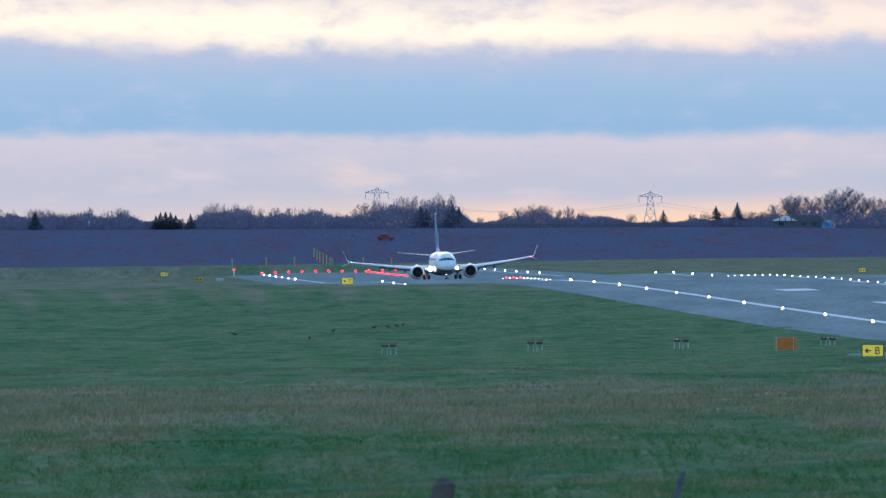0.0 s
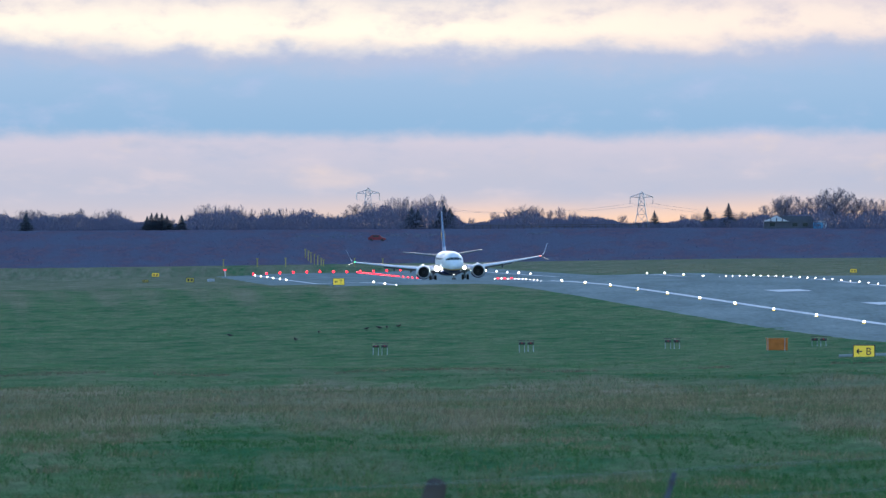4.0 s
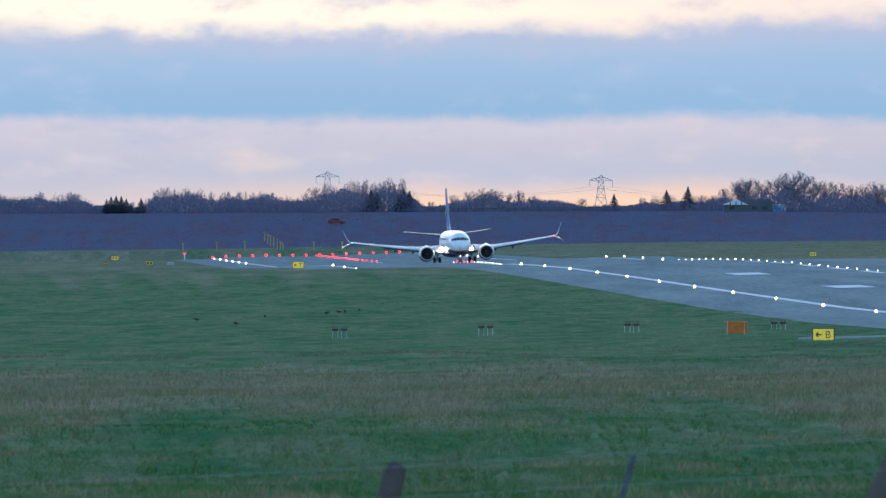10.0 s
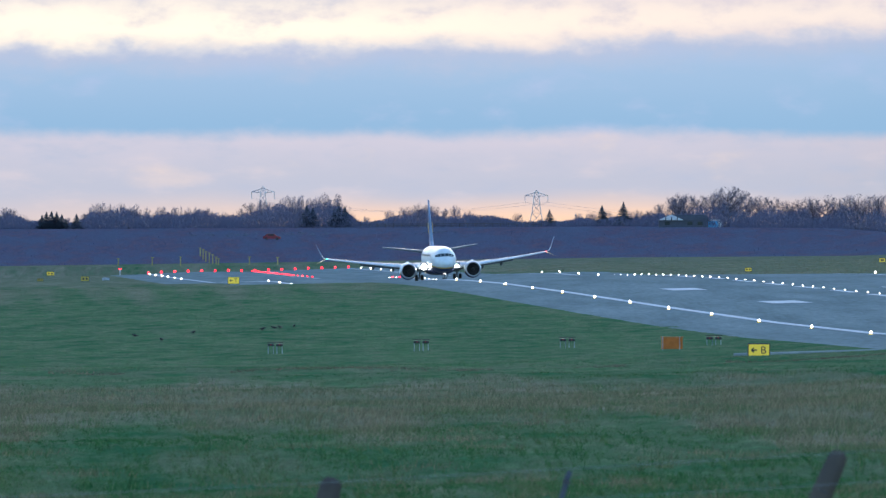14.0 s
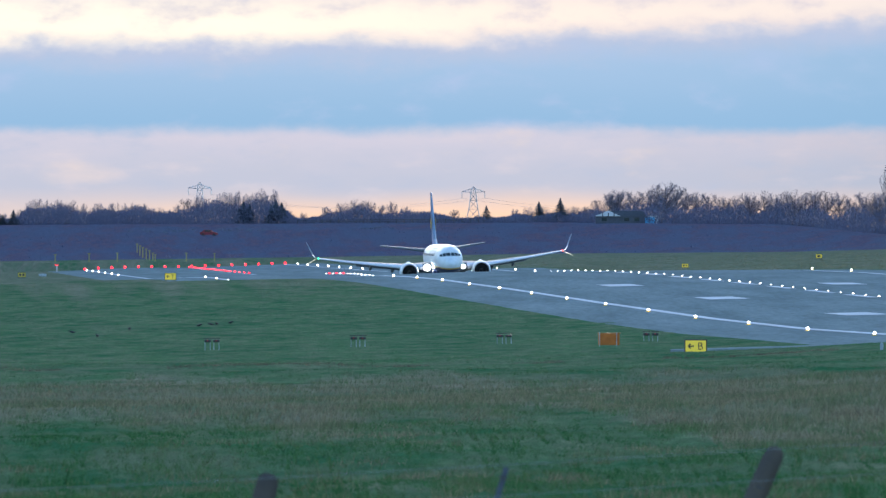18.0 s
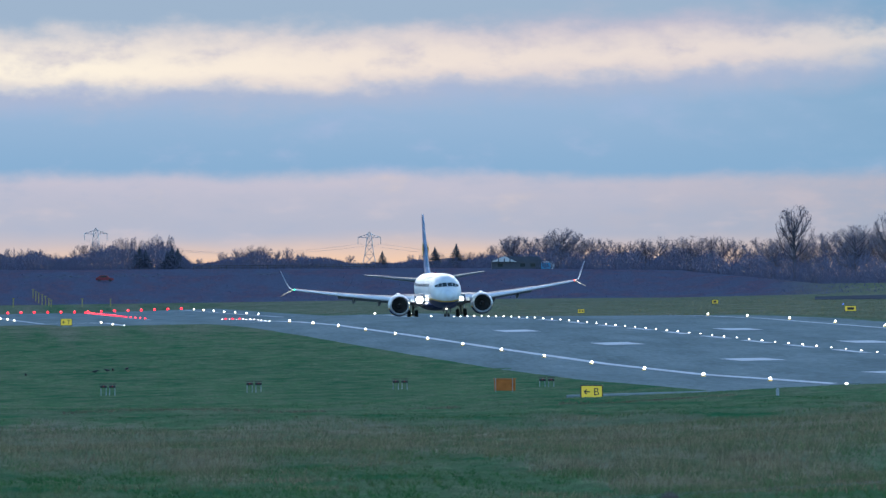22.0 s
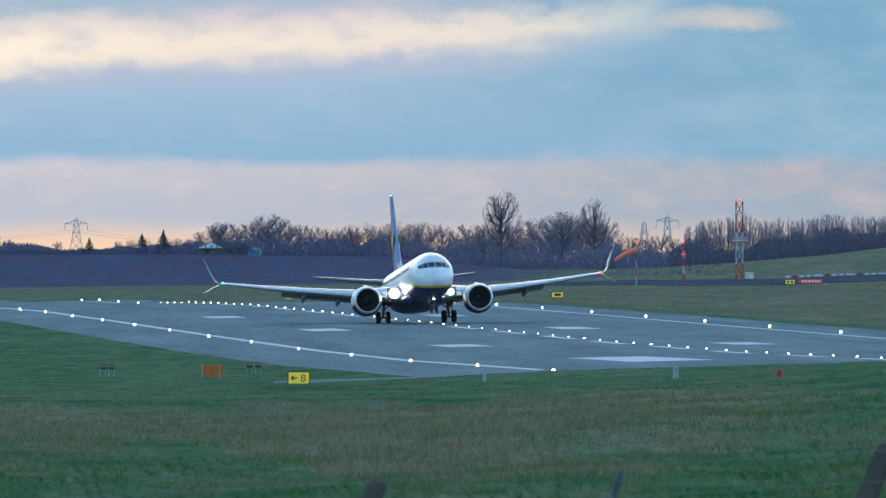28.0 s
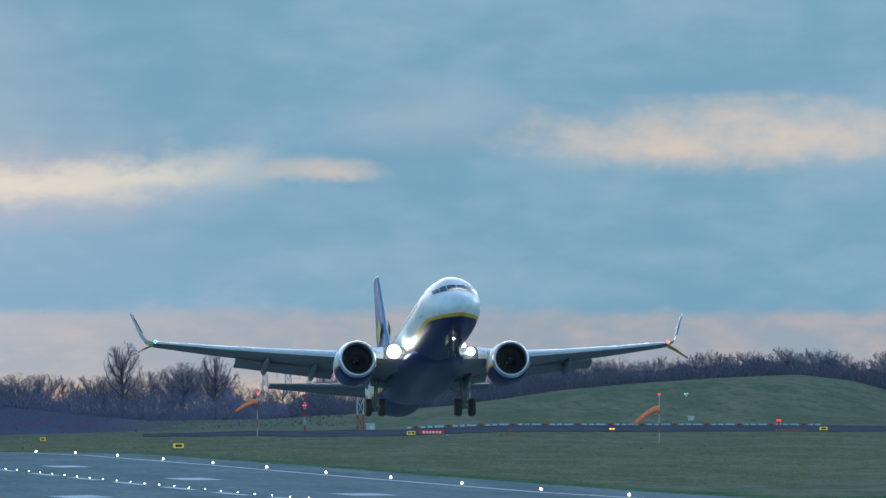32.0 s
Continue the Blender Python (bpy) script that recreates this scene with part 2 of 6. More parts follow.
M_SIGNY = plain("yellow_sign_face", (0.70, 0.48, 0.03), 0.5, vary=0.08, glow=0.05, bump=0)
M_SIGND = plain("dull_yellow_sign_face", (0.36, 0.27, 0.035), 0.6, vary=0.12, bump=0)
M_SIGNR = plain("red_sign_face", (0.62, 0.02, 0.02), 0.5, vary=0.08, glow=0.02, bump=0)
M_BLACK = plain("black_paint", (0.015, 0.015, 0.016), 0.6, vary=0.2, bump=0)
M_ORANGE = plain("orange_paint", (0.36, 0.115, 0.028), 0.7, vary=0.25, spec=0.1)
M_SOCK = plain("orange_fabric", (0.76, 0.19, 0.085), 0.85, vary=0.15, scale=6)
M_STAKE = plain("weathered_grey_stake", (0.055, 0.070, 0.095), 0.8, vary=0.3, scale=20, spec=0.1)
M_DULLY = plain("faded_yellow_paint", (0.30, 0.25, 0.08), 0.7, vary=0.2, spec=0.1)
M_RED = plain("red_paint", (0.34, 0.03, 0.032), 0.6, vary=0.2, spec=0.1)
M_MASTW = plain("white_mast_paint", (0.31, 0.35, 0.38), 0.6, vary=0.25, spec=0.1)
M_WOOD = bark_mat("weathered_fence_wood", (0.030, 0.030, 0.034), (0.100, 0.086, 0.074))
M_WIRE = plain("fence_wire", (0.13, 0.16, 0.17), 0.8, 0.0, 0.2, spec=0.1)
M_POSTW = plain("weathered_white_post", (0.27, 0.31, 0.34), 0.7, vary=0.3, spec=0.1)
M_BARW = plain("dull_pale_plastic", (0.34, 0.38, 0.42), 0.7, vary=0.3, spec=0.1)
M_BARR = plain("dull_red_plastic", (0.17, 0.035, 0.045), 0.7, vary=0.3, spec=0.1)
M_BIRD = plain("black_feathers", (0.012, 0.012, 0.014), 0.6, vary=0.3)
M_ROOF = plain("slate_roof", (0.042, 0.052, 0.078), 0.7, vary=0.3)
M_WALL = plain("rendered_wall", (0.45, 0.47, 0.50), 0.8, vary=0.2)
M_RUBBLE = plain("pale_rubble", (0.105, 0.115, 0.15), 0.9, vary=0.4, scale=1.2, spec=0.0)
M_BLUEBOX = plain("bright_blue_sheeting", (0.09, 0.38, 0.62), 0.6, vary=0.2)
M_LW = lamp_mat("white_runway_lamp", (1.0, 0.93, 0.84), 3.4)
M_LY = lamp_mat("warm_runway_lamp", (1.0, 0.80, 0.40), 3.0)
M_LR = lamp_mat("red_runway_lamp", (1.0, 0.012, 0.025), 1.5)
M_LAND = lamp_mat("landing_lamp", (1.0, 0.97, 0.92), 9.0)
M_NAVR = lamp_mat("red_navigation_lamp", (1.0, 0.08, 0.05), 1.6)
M_NAVG = lamp_mat("green_navigation_lamp", (0.05, 1.0, 0.45), 1.2)
M_AMBER = lamp_mat("amber_lamp", (1.0, 0.35, 0.03), 1.2)
M_GREENL = lamp_mat("green_taxiway_lamp", (0.35, 0.75, 0.65), 0.3)
M_BLUEL = lamp_mat("blue_taxiway_lamp", (0.15, 0.25, 1.0), 0.6)


# ---- mesh helpers ----
def part(name, bm, material, parent=None, label="", smooth=False):
    me = bpy.data.meshes.new(name)
    bm.to_mesh(me)
    bm.free()
    if smooth:
        me.polygons.foreach_set("use_smooth", [True] * len(me.polygons))
    me.materials.append(material)
    ob = new(name, me)
    if parent:
        ob.parent = parent
    if label:
        ob["label"] = label
    return ob


def raw(name, verts, faces, material, parent=None, label="", smooth=False):
    me = bpy.data.meshes.new(name)
    me.from_pydata(verts, [], faces)
    me.update()
    if smooth:
        me.polygons.foreach_set("use_smooth", [True] * len(me.polygons))
    me.materials.append(material)
    ob = new(name, me)
    if parent:
        ob.parent = parent
    if label:
        ob["label"] = label
    return ob


def empty(name, m, label, category, group="", kind=""):
    ob = new(name)
    ob.matrix_basis = m
    return tagged(ob, label, category, group, kind)


def box(bm, x, y, z, sx, sy, sz, m=None, bevel=0.0):
    g = bmesh.ops.create_cube(bm, size=1, matrix=(m or Matrix()) @ Matrix.LocRotScale((x, y, z), None, (sx, sy, sz)))
    if bevel:
        es = {e for v in g["verts"] for e in v.link_edges}
        bmesh.ops.bevel(bm, geom=list(es), offset=bevel, segments=2, affect='EDGES', profile=0.5)
    return bm


def tube(bm, a, c, r0, r1=None, n=8, cap=True):
    a, c = Vector(a), Vector(c)
    r1 = r0 if r1 is None else r1
    q = (c - a).to_track_quat('Z', 'Y')
    rings = []
    for p, r in ((a, r0), (c, r1)):
        rings.append([bm.verts.new(p + q @ Vector((r * math.cos(6.28319 * i / n), r * math.sin(6.28319 * i / n), 0))) for i in range(n)])
    for i in range(n):
        bm.faces.new((rings[0][i], rings[0][(i + 1) % n], rings[1][(i + 1) % n], rings[1][i]))
    if cap:
        bm.faces.new(rings[0][::-1])
        bm.faces.new(rings[1])
    return bm


def lathe(bm, profile, n=24, axis='Y', origin=(0, 0, 0), closed=False):
    """Turns (along, radius) pairs about an axis."""
    o = Vector(origin)
    rings = []
    for s, r in profile:
        ring = []
        for i in range(n):
            a = 6.2831853 * i / n
            x, z = r * math.cos(a), r * math.sin(a)
            ring.append(bm.verts.new(o + (Vector((x, s, z)) if axis == 'Y' else Vector((s, x, z)) if axis == 'X' else Vector((x, z, s)))))
        rings.append(ring)
    pairs = list(zip(rings, rings[1:])) + ([(rings[-1], rings[0])] if closed else [])
    for p, q in pairs:
        for i in range(n):
            bm.faces.new((p[i], p[(i + 1) % n], q[(i + 1) % n], q[i]))
    if not closed:
        for r in (rings[0], rings[-1]):
            bm.faces.new(r)
    bmesh.ops.recalc_face_normals(bm, faces=bm.faces)
    return bm


def loft(bm, rings, cap=True):
    vs = [[bm.verts.new(p) for p in r] for r in rings]
    k = len(vs[0])
    for p, q in zip(vs, vs[1:]):
        for i in range(k):
            bm.faces.new((p[i], p[(i + 1) % k], q[(i + 1) % k], q[i]))
    if cap:
        bm.faces.new(vs[0])
        bm.faces.new(vs[-1])
    bmesh.ops.recalc_face_normals(bm, faces=bm.faces)
    return bm


# ---- ground ----
K, CL = 0.03242, 90.0     # the runway's centre line: x = CL - K * y
HALF = 22.75
RUN_Y = (500, 850, 930, 1000, 1100, 1250, 1400, 1550, 1640, 1700, 1771, 1841, 1908, 1973, 2036, 2126, 2265, 2367, 2461, 2545, 2619, 2764, 2980, 3330, 3600)
RUN_Z = (1.75, 1.6, 1.4, 1.2, 1.2, 1.5, 1.87, 2.15, 2.1, 1.95, 1.55, 0.85, 0.1, -0.5, -0.9, -1.15, -1.0, -1.0, -1.35, -1.75, -2.1, -2.8, -3.05, -3.3, -3.3)
CREST_U, CREST_V = (-500, 0, 784, 1300, 1544, 1872, 2400, 3050, 3400), (670, 667, 660, 649, 642, 623, 600, 574, 563)
FAR_U = (-500, 0, 1300, 1700, 1950, 2150, 2300, 2480, 2584, 2682, 2800, 2950, 3104, 3200, 3250, 3300, 3500)
BASE_Y = (3500, 3500, 3450, 3300, 2950, 2600, 2400, 2260, 2250, 2250, 2250, 2250, 2250, 2250, 2250, 2250, 2300)
BASE_V = (476, 475, 457, 454, 448, 440, 440, 438, 436, 436, 436, 436, 436, 437, 437, 438, 438)
TOP_Y = (3800, 3800, 3750, 3600, 3200, 2850, 2700, 2560, 2550, 2550, 2550, 2550, 2550, 2550, 2550, 2550, 2600)
TOP_V = (410, 408, 402, 406, 430, 427, 418, 403, 390, 375, 364, 354, 347, 358, 371, 388, 400)


def smooth(a, b, t):
    s = np.clip((t - a) / (b - a), 0, 1)
    return s * s * (3 - 2 * s)


def height(x, y):
    """Height of the land; x, y may be arrays."""
    x, y = np.asarray(x, float), np.asarray(y, float)
    yy = np.maximum(y, 1.0)
    s = np.clip(x / yy, -0.06, 0.12)
    u = np.clip(784 + F * s, -500, 3500)
    q = x + K * yy - CL
    field = np.interp(yy, RUN_Y, RUN_Z) - (0.17 * (1 - np.clip(q, 0, 22.75) / 22.75) + 0.58 * (np.clip(-q, 0, 22.75) / 22.75) ** 3) + 0.033 * np.clip(q + 22.75, -7.25, 0) + 0.028 * smooth(1700, 2100, yy) * np.clip(q, 0, 30) + 0.02 * np.clip(q + 30, -45, 0)
    # beyond the runway: meadow, bank, and the land on top of it
    yr = np.minimum(120.0 / np.maximum(s + K, 0.035), 3345)
    zr = np.interp(yr, RUN_Y, RUN_Z) + 0.84 * smooth(1700, 2100, yr)
    yb, yt = np.interp(u, FAR_U, BASE_Y), np.interp(u, FAR_U, TOP_Y)
    zb, zt = EYE - (np.interp(u, FAR_U, BASE_V) - 390) * yb / F, EYE - (np.interp(u, FAR_U, TOP_V) - 390) * yt / F
    beyond = zr + (zb - zr) * np.clip((yy - yr) / (yb - yr), 0, 1) + (zt - zb) * smooth(0, 1, (yy - yb) / (yt - yb))
    z = np.where(yy > yr, beyond, field)
    # the near field falls from the eye to a crest and then to the airfield
    yq = 58.0 / np.maximum(s + K, 0.01)
    ye = np.minimum(780, yq)
    yc = np.minimum(500, 0.8 * yq)
    zc = EYE - (np.interp(u, CREST_U, CREST_V) - 390) * yc / F
    near = 6.3 + (zc - 6.3) * np.clip(yy / yc, 0, 1)
    w = smooth(0, 1, (yy - yc) / (ye - yc))
    z = near * (1 - w) + z * w
    z = np.where(y < 1, 6.3, z)
    return z


def relief(x, y):
    """Small humps of the rough near field."""
    wob = sum(a * np.sin(x / b + p) * np.sin(y / (b * 3) + p * 2) for a, b, p in ((0.05, 1.7, 1), (0.09, 4.1, 2), (0.12, 9.3, 4)))
    return wob * smooth(60, 130, y) * (1 - smooth(430, 700, y)) * 0.7


def zat(x, y):
    return float(height(x, y))


def dry_mask(X, Y):
    """How far the grass is straw rather than green: a rough belt in the near field, mown stripes, the meadow past the runway."""
    U = np.clip(784 + F * X / np.maximum(Y, 1), -500, 3500)
    Q = X + K * Y - CL
    yy = Y + 16 * np.sin(X * 0.9 + 1) + 9 * np.sin(X * 2.3) + 30 * smooth(900, 1900, U)
    belt = smooth(195, 268, yy) * (1 - smooth(355, 475, yy)) * (0.86 - 0.52 * smooth(2000, 2700, U))
    patch = 0.26 * (np.sin(X * 1.15 + Y * 0.05) * np.sin(Y * 0.062 - X * 0.4 + 2) > 0.45) * (Y < 215)
    dry = belt + 0.16 * (1 - smooth(190, 240, Y)) + patch
    dry = dry + smooth(440, 470, Y) * (0.38 - 0.14 * smooth(800, 1000, Y) + 0.30 * smooth(1250, 1600, Y))
    dry = dry + (0.10 * np.sin(U / 13.0 - 12000.0 / Y) + 0.08 * np.sin(U / 31.0 - 9000.0 / Y)) * smooth(900, 1250, Y) * (1 - smooth(30, 34, Q)) * (1 - smooth(500, 1100, U))
    dry = np.maximum(dry, smooth(30, 36, Q) * (Y > 700) * 0.86)
    dry = np.maximum(dry, 1.0 * smooth(2550, 2850, Y) * (Q < -28))
    return np.clip(dry, 0, 1)


def build_ground():
    inner = np.linspace(-0.052, 0.122, 440)
    outer_l = np.tan(np.radians(np.concatenate([np.linspace(-88, -5, 40)])))
    outer_r = np.tan(np.radians(np.linspace(9, 88, 40)))
    slopes = np.concatenate([outer_l, inner, outer_r])
    ang = np.concatenate([np.arctan(slopes), np.radians(np.linspace(100, 260, 24))])
    rad = np.concatenate([[2], np.geomspace(12, 480, 110), np.linspace(488, 1000, 130)[1:], np.linspace(1006, 4960, 330)])
    A, R = np.meshgrid(ang, rad, indexing='ij')
    flat = np.abs(A) < 0.25
    X = np.where(flat, np.tan(np.where(flat, A, 0)) * R, np.sin(A) * R)
    Y = np.where(flat, R, np.cos(A) * R)
    Z = height(X, Y)
    far = (np.abs(A) > 0.25) | (Y < 1)
    Q = X + K * Y - CL
    # the paving lies in a shallow bed
    Z = np.where((np.abs(Q) < 29) & (Y > 480) & (Y < 3335) & ~far, Z - 0.35, Z)
    rng = np.random.default_rng(3)
    Z = Z + relief(X, Y)
    Z = Z + rng.normal(0, 0.012, Z.shape) * (Y > 60) * (Y < 700)
    n, k = X.shape
    verts = np.stack([X, Y, Z], -1).reshape(-1, 3)
    i = np.arange(n)[:, None]
    j = np.arange(k - 1)[None, :]
    i2 = (i + 1) % n
    faces = np.stack([i * k + j, i2 * k + j, i2 * k + j + 1, i * k + j + 1], -1).reshape(-1, 4)
    me = bpy.data.meshes.new("ground")
    me.from_pydata(verts.tolist(), [], faces[:, ::-1].tolist() + [[a * k for a in range(n)]])
    # masks: rough dry grass in the near field and beyond the runway, scrub on the banks
    S = X / np.maximum(Y, 1)
    U = np.clip(784 + F * S, -500, 3500)
    dry = dry_mask(X, Y)
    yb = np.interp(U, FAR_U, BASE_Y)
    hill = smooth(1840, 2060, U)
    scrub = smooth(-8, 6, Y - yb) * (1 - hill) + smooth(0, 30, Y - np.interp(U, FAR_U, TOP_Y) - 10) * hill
    dry = np.where((Y > yb) & (hill > 0.4), 0.68, dry)
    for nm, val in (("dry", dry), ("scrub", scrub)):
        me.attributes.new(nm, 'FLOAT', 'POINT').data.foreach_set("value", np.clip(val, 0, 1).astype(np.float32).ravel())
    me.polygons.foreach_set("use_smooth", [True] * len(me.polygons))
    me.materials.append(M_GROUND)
    me.update()
    tagged(new("ground", me), "winter airfield grass, mown and rough, rising to scrubby banks", "grass", kind="structure")


build_ground()


def strip(name, material, y0, y1, q0, q1, lift, step=6.0, cross=8, parent=None, label="", thick=0.0):
    """A sheet that lies along the runway between two stations and two offsets from its centre line."""
    ny = max(2, int(abs(y1 - y0) / step) + 1)
    ys, qs = np.linspace(y0, y1, ny), np.linspace(q0, q1, cross)
    verts, faces = [], []
    for y in ys:
        for q in qs:
            x = CL - K * y + q
            verts.append((x, y, zat(x, y) + lift))
    for i in range(ny - 1):
        for j in range(cross - 1):
            faces.append((i * cross + j, i * cross + j + 1, (i + 1) * cross + j + 1, (i + 1) * cross + j))
    if thick:
        n0 = len(verts)
        verts += [(x, y, z - thick) for x, y, z in verts]
        rim = [j for j in range(cross)] + [i * cross + cross - 1 for i in range(1, ny)] + \
              [(ny - 1) * cross + j for j in range(cross - 2, -1, -1)] + [i * cross for i in range(ny - 2, 0, -1)]
        for a, b in zip(rim, rim[1:] + rim[:1]):
            faces.append((a, b, b + n0, a + n0))
    return raw(name, verts, faces, material, parent, label, smooth=False)


runway = tagged(strip("runway", M_RUNWAY, 500, 3338, -30.2, 30.2, 0.0, cross=25, thick=0.5),
                "damp dark asphalt runway with white markings", "runway", kind="structure")


def markings():
    for side, lab in ((-1, "near"), (1, "far")):
        q = side * (HALF - 0.9)
        strip("edge_line", M_MARK, 520, 3330, q - 0.33, q + 0.33, 0.012, cross=2, parent=runway, label="white painted edge line")
    y = 640.0
    while y < 3250:
        strip("centre_dash", M_MARK, y, y + 30, -0.45, 0.45, 0.012, cross=2, parent=runway)
        y += 50
    for y, ln, w in ((934, 50, 5.0), (1089, 23, 3.2), (1245, 23, 3.2), (1394, 23, 3.2), (1733, 23, 3.2), (785, 23, 3.2), (640, 23, 3.2)):
        for q in (-12.2, 8.2):
            strip("touchdown_mark", M_MARK, y - ln / 2, y + ln / 2, q - w / 2, q + w / 2, 0.012, cross=3, parent=runway)


markings()


def band(name, material, pts, lift, label, category):
    """A paved strip across the view, through points given by bearing, distance and depth."""
    verts, faces, us = [], [], np.linspace(pts[0][0], pts[-1][0], 90)
    for u in us:
        yc = np.interp(u, [p[0] for p in pts], [p[1] for p in pts])
        wide = np.interp(u, [p[0] for p in pts], [p[2] for p in pts])
        for j in range(5):
            y = yc + wide * (j / 4 - 0.5)
            x = bx(u, y)
            verts.append((x, y, zat(x, y) + lift))
    for i in range(len(us) - 1):
        for j in range(4):
            a = i * 5 + j
            faces.append((a, a + 5, a + 6, a + 1))
    n0 = len(verts)
    verts += [(x, y, z - 0.4) for x, y, z in verts]
    m = len(us)
    rim = [i * 5 for i in range(m)] + [(m - 1) * 5 + j for j in range(1, 5)] + [i * 5 + 4 for i in range(m - 2, -1, -1)] + [3, 2, 1]
    for a, b in zip(rim, rim[1:] + rim[:1]):
        faces.append((a, b, b + n0, a + n0))
    return tagged(raw(name, verts, faces, material), label, category, kind="structure")


band("service_road", M_ROAD, [(1940, 2560, 200), (2014, 2440, 220), (2200, 2190, 215), (2400, 2080, 190), (2584, 2112, 185), (3000, 2112, 185), (3700, 2100, 190)], 0.12, "dark asphalt taxiway crossing the grass beyond the runway", "taxiway")
def ribbon(name, material, pts, width, lift, label, category):
    """A paved way that runs into the distance, through points given by bearing and distance."""
    verts, faces = [], []
    ys = np.linspace(pts[0][1], pts[-1][1], 60)
    for y in ys:
        xc = bx(np.interp(y, [p[1] for p in pts], [p[0] for p in pts]), y)
        for j in range(5):
            x = xc + width * (j / 4 - 0.5)
            verts.append((x, y, zat(x, y) + lift))
    for i in range(len(ys) - 1):
        for j in range(4):
            a = i * 5 + j
            faces.append((a, a + 1, a + 6, a + 5))
    return tagged(raw(name, verts, faces, material), label, category, kind="structure")


ribbon("perimeter_track", M_RUNWAY, [(3330, 2200), (3345, 2320), (3375, 2440), (3360, 2540), (3420, 2620)], 9, 0.12, "pale asphalt track climbing past the grass hill", "road")
band("taxiway", M_RUNWAY, [(1500, 846, 8), (1760, 856, 8), (2020, 880, 9)], 0.09, "narrow asphalt taxiway joining the runway beside the sign", "taxiway")


# ---- sky backdrop with cloud bands ----
def sky_mat():
    m = bpy.data.materials.new("dusk_clouds")
    m.use_nodes = True
    n, l = m.node_tree.nodes, m.node_tree.links
    n.remove(n["Principled BSDF"])
    co = n.new("ShaderNodeTexCoord")
    sp = n.new("ShaderNodeSeparateXYZ")
    l.new(co.outputs["Object"], sp.inputs[0])

    def sock(node, i, val):
        if isinstance(val, (int, float)):
            node.inputs[i].default_value = val
        else:
            l.new(val, node.inputs[i])

    def op(kind, a, b=0.0, c=0.0):
        x = n.new("ShaderNodeMath")
        x.operation = kind
        for i, val in enumerate((a, b, c)):
            sock(x, i, val)
        return x.outputs[0]

    def span(val, a, b, lo=0.0, hi=1.0, soft=True):
        x = n.new("ShaderNodeMapRange")
        x.interpolation_type = 'SMOOTHSTEP' if soft else 'LINEAR'
        for i, w in enumerate((val, a, b, lo, hi)):
            sock(x, i, w)
        return x.outputs[0]

    def noise3(su, sv, detail, rough=0.5, seed=0.0):
        cb = n.new("ShaderNodeCombineXYZ")
        l.new(op('MULTIPLY', U, su), cb.inputs[0])
        l.new(op('MULTIPLY', V, sv), cb.inputs[1])
        cb.inputs[2].default_value = seed
        x = n.new("ShaderNodeTexNoise")
        x.inputs["Scale"].default_value, x.inputs["Detail"].default_value, x.inputs["Roughness"].default_value = 1.0, detail, rough
        l.new(cb.outputs[0], x.inputs["Vector"])
        return op('SUBTRACT', x.outputs[0], 0.5)

    def table(val, lo, hi, pts):
        """A piecewise linear function by a grey ramp; values 0 to 1."""
        t = span(val, lo, hi, soft=False)
        r = ramp(n, [((p - lo) / (hi - lo), (q, q, q)) for p, q in pts])
        l.new(t, r.inputs[0])
        return r.outputs[0]

    def mix(fac, a, b):
        x = n.new("ShaderNodeMix")
        x.data_type = 'RGBA'
        for s, val in ((0, fac), (6, a), (7, b)):
            if isinstance(val, tuple):
                x.inputs[s].default_value = (*val, 1)
            else:
                sock(x, s, val)
        return x.outputs[2]

    # bearing and drop of each point of the backdrop
    U = op('MULTIPLY_ADD', sp.outputs[0], F / RB, 784.0)
    V = op('MULTIPLY_ADD', sp.outputs[2], -F / RB, 390.0 + EYE * F / RB)
    wide, puff, fine = noise3(1 / 420, 1 / 130, 3, 0.5, 2.0), noise3(1 / 120, 1 / 60, 4, 0.55, 5.0), noise3(1 / 34, 1 / 26, 4, 0.6, 9.0)
    billow = noise3(1 / 170, 1 / 58, 4, 0.55, 13.0)
    # the lower lilac layer, warm at the horizon
    warm = op('MULTIPLY', span(op('MULTIPLY_ADD', wide, 40.0, V), 332, 398), table(U, -400, 3600, [(-400, 0.25), (200, 0.25), (700, 0.55), (950, 1.0), (1500, 0.95), (2150, 0.85), (2400, 0.75), (2800, 0.4), (3600, 0.3)]))
    lilac = mix(span(op('MULTIPLY_ADD', puff, 60.0, op('MULTIPLY_ADD', wide, 50.0, V)), 236, 330), (0.60, 0.57, 0.675), (0.51, 0.525, 0.64))
    lilac = mix(span(op('ADD', puff, wide), 0.12, 0.55), lilac, (0.74, 0.63, 0.62))
    lilac = mix(span(U, 1300, 3000), lilac, mix(span(puff, -0.12, 0.22), (0.36, 0.42, 0.54), (0.51, 0.465, 0.52)))
    lilac = mix(op('MULTIPLY', span(billow, 0.0, 0.28), 0.8), lilac, mix(span(U, 1600, 2800), (0.67, 0.60, 0.66), (0.56, 0.49, 0.54)))
    lilac = mix(op('MULTIPLY', span(billow, -0.02, -0.28), 0.8), lilac, mix(span(U, 1600, 2800), (0.47, 0.51, 0.65), (0.34, 0.42, 0.55)))
    low = mix(warm, lilac, (1.0, 0.66, 0.46))
    # the blue band
    blue = mix(span(V, 110, 235), (0.35, 0.50, 0.71), (0.28, 0.46, 0.68))
    blue = mix(span(op('MULTIPLY_ADD', wide, 1.0, puff), -0.05, 0.35), blue, (0.40, 0.51, 0.73))
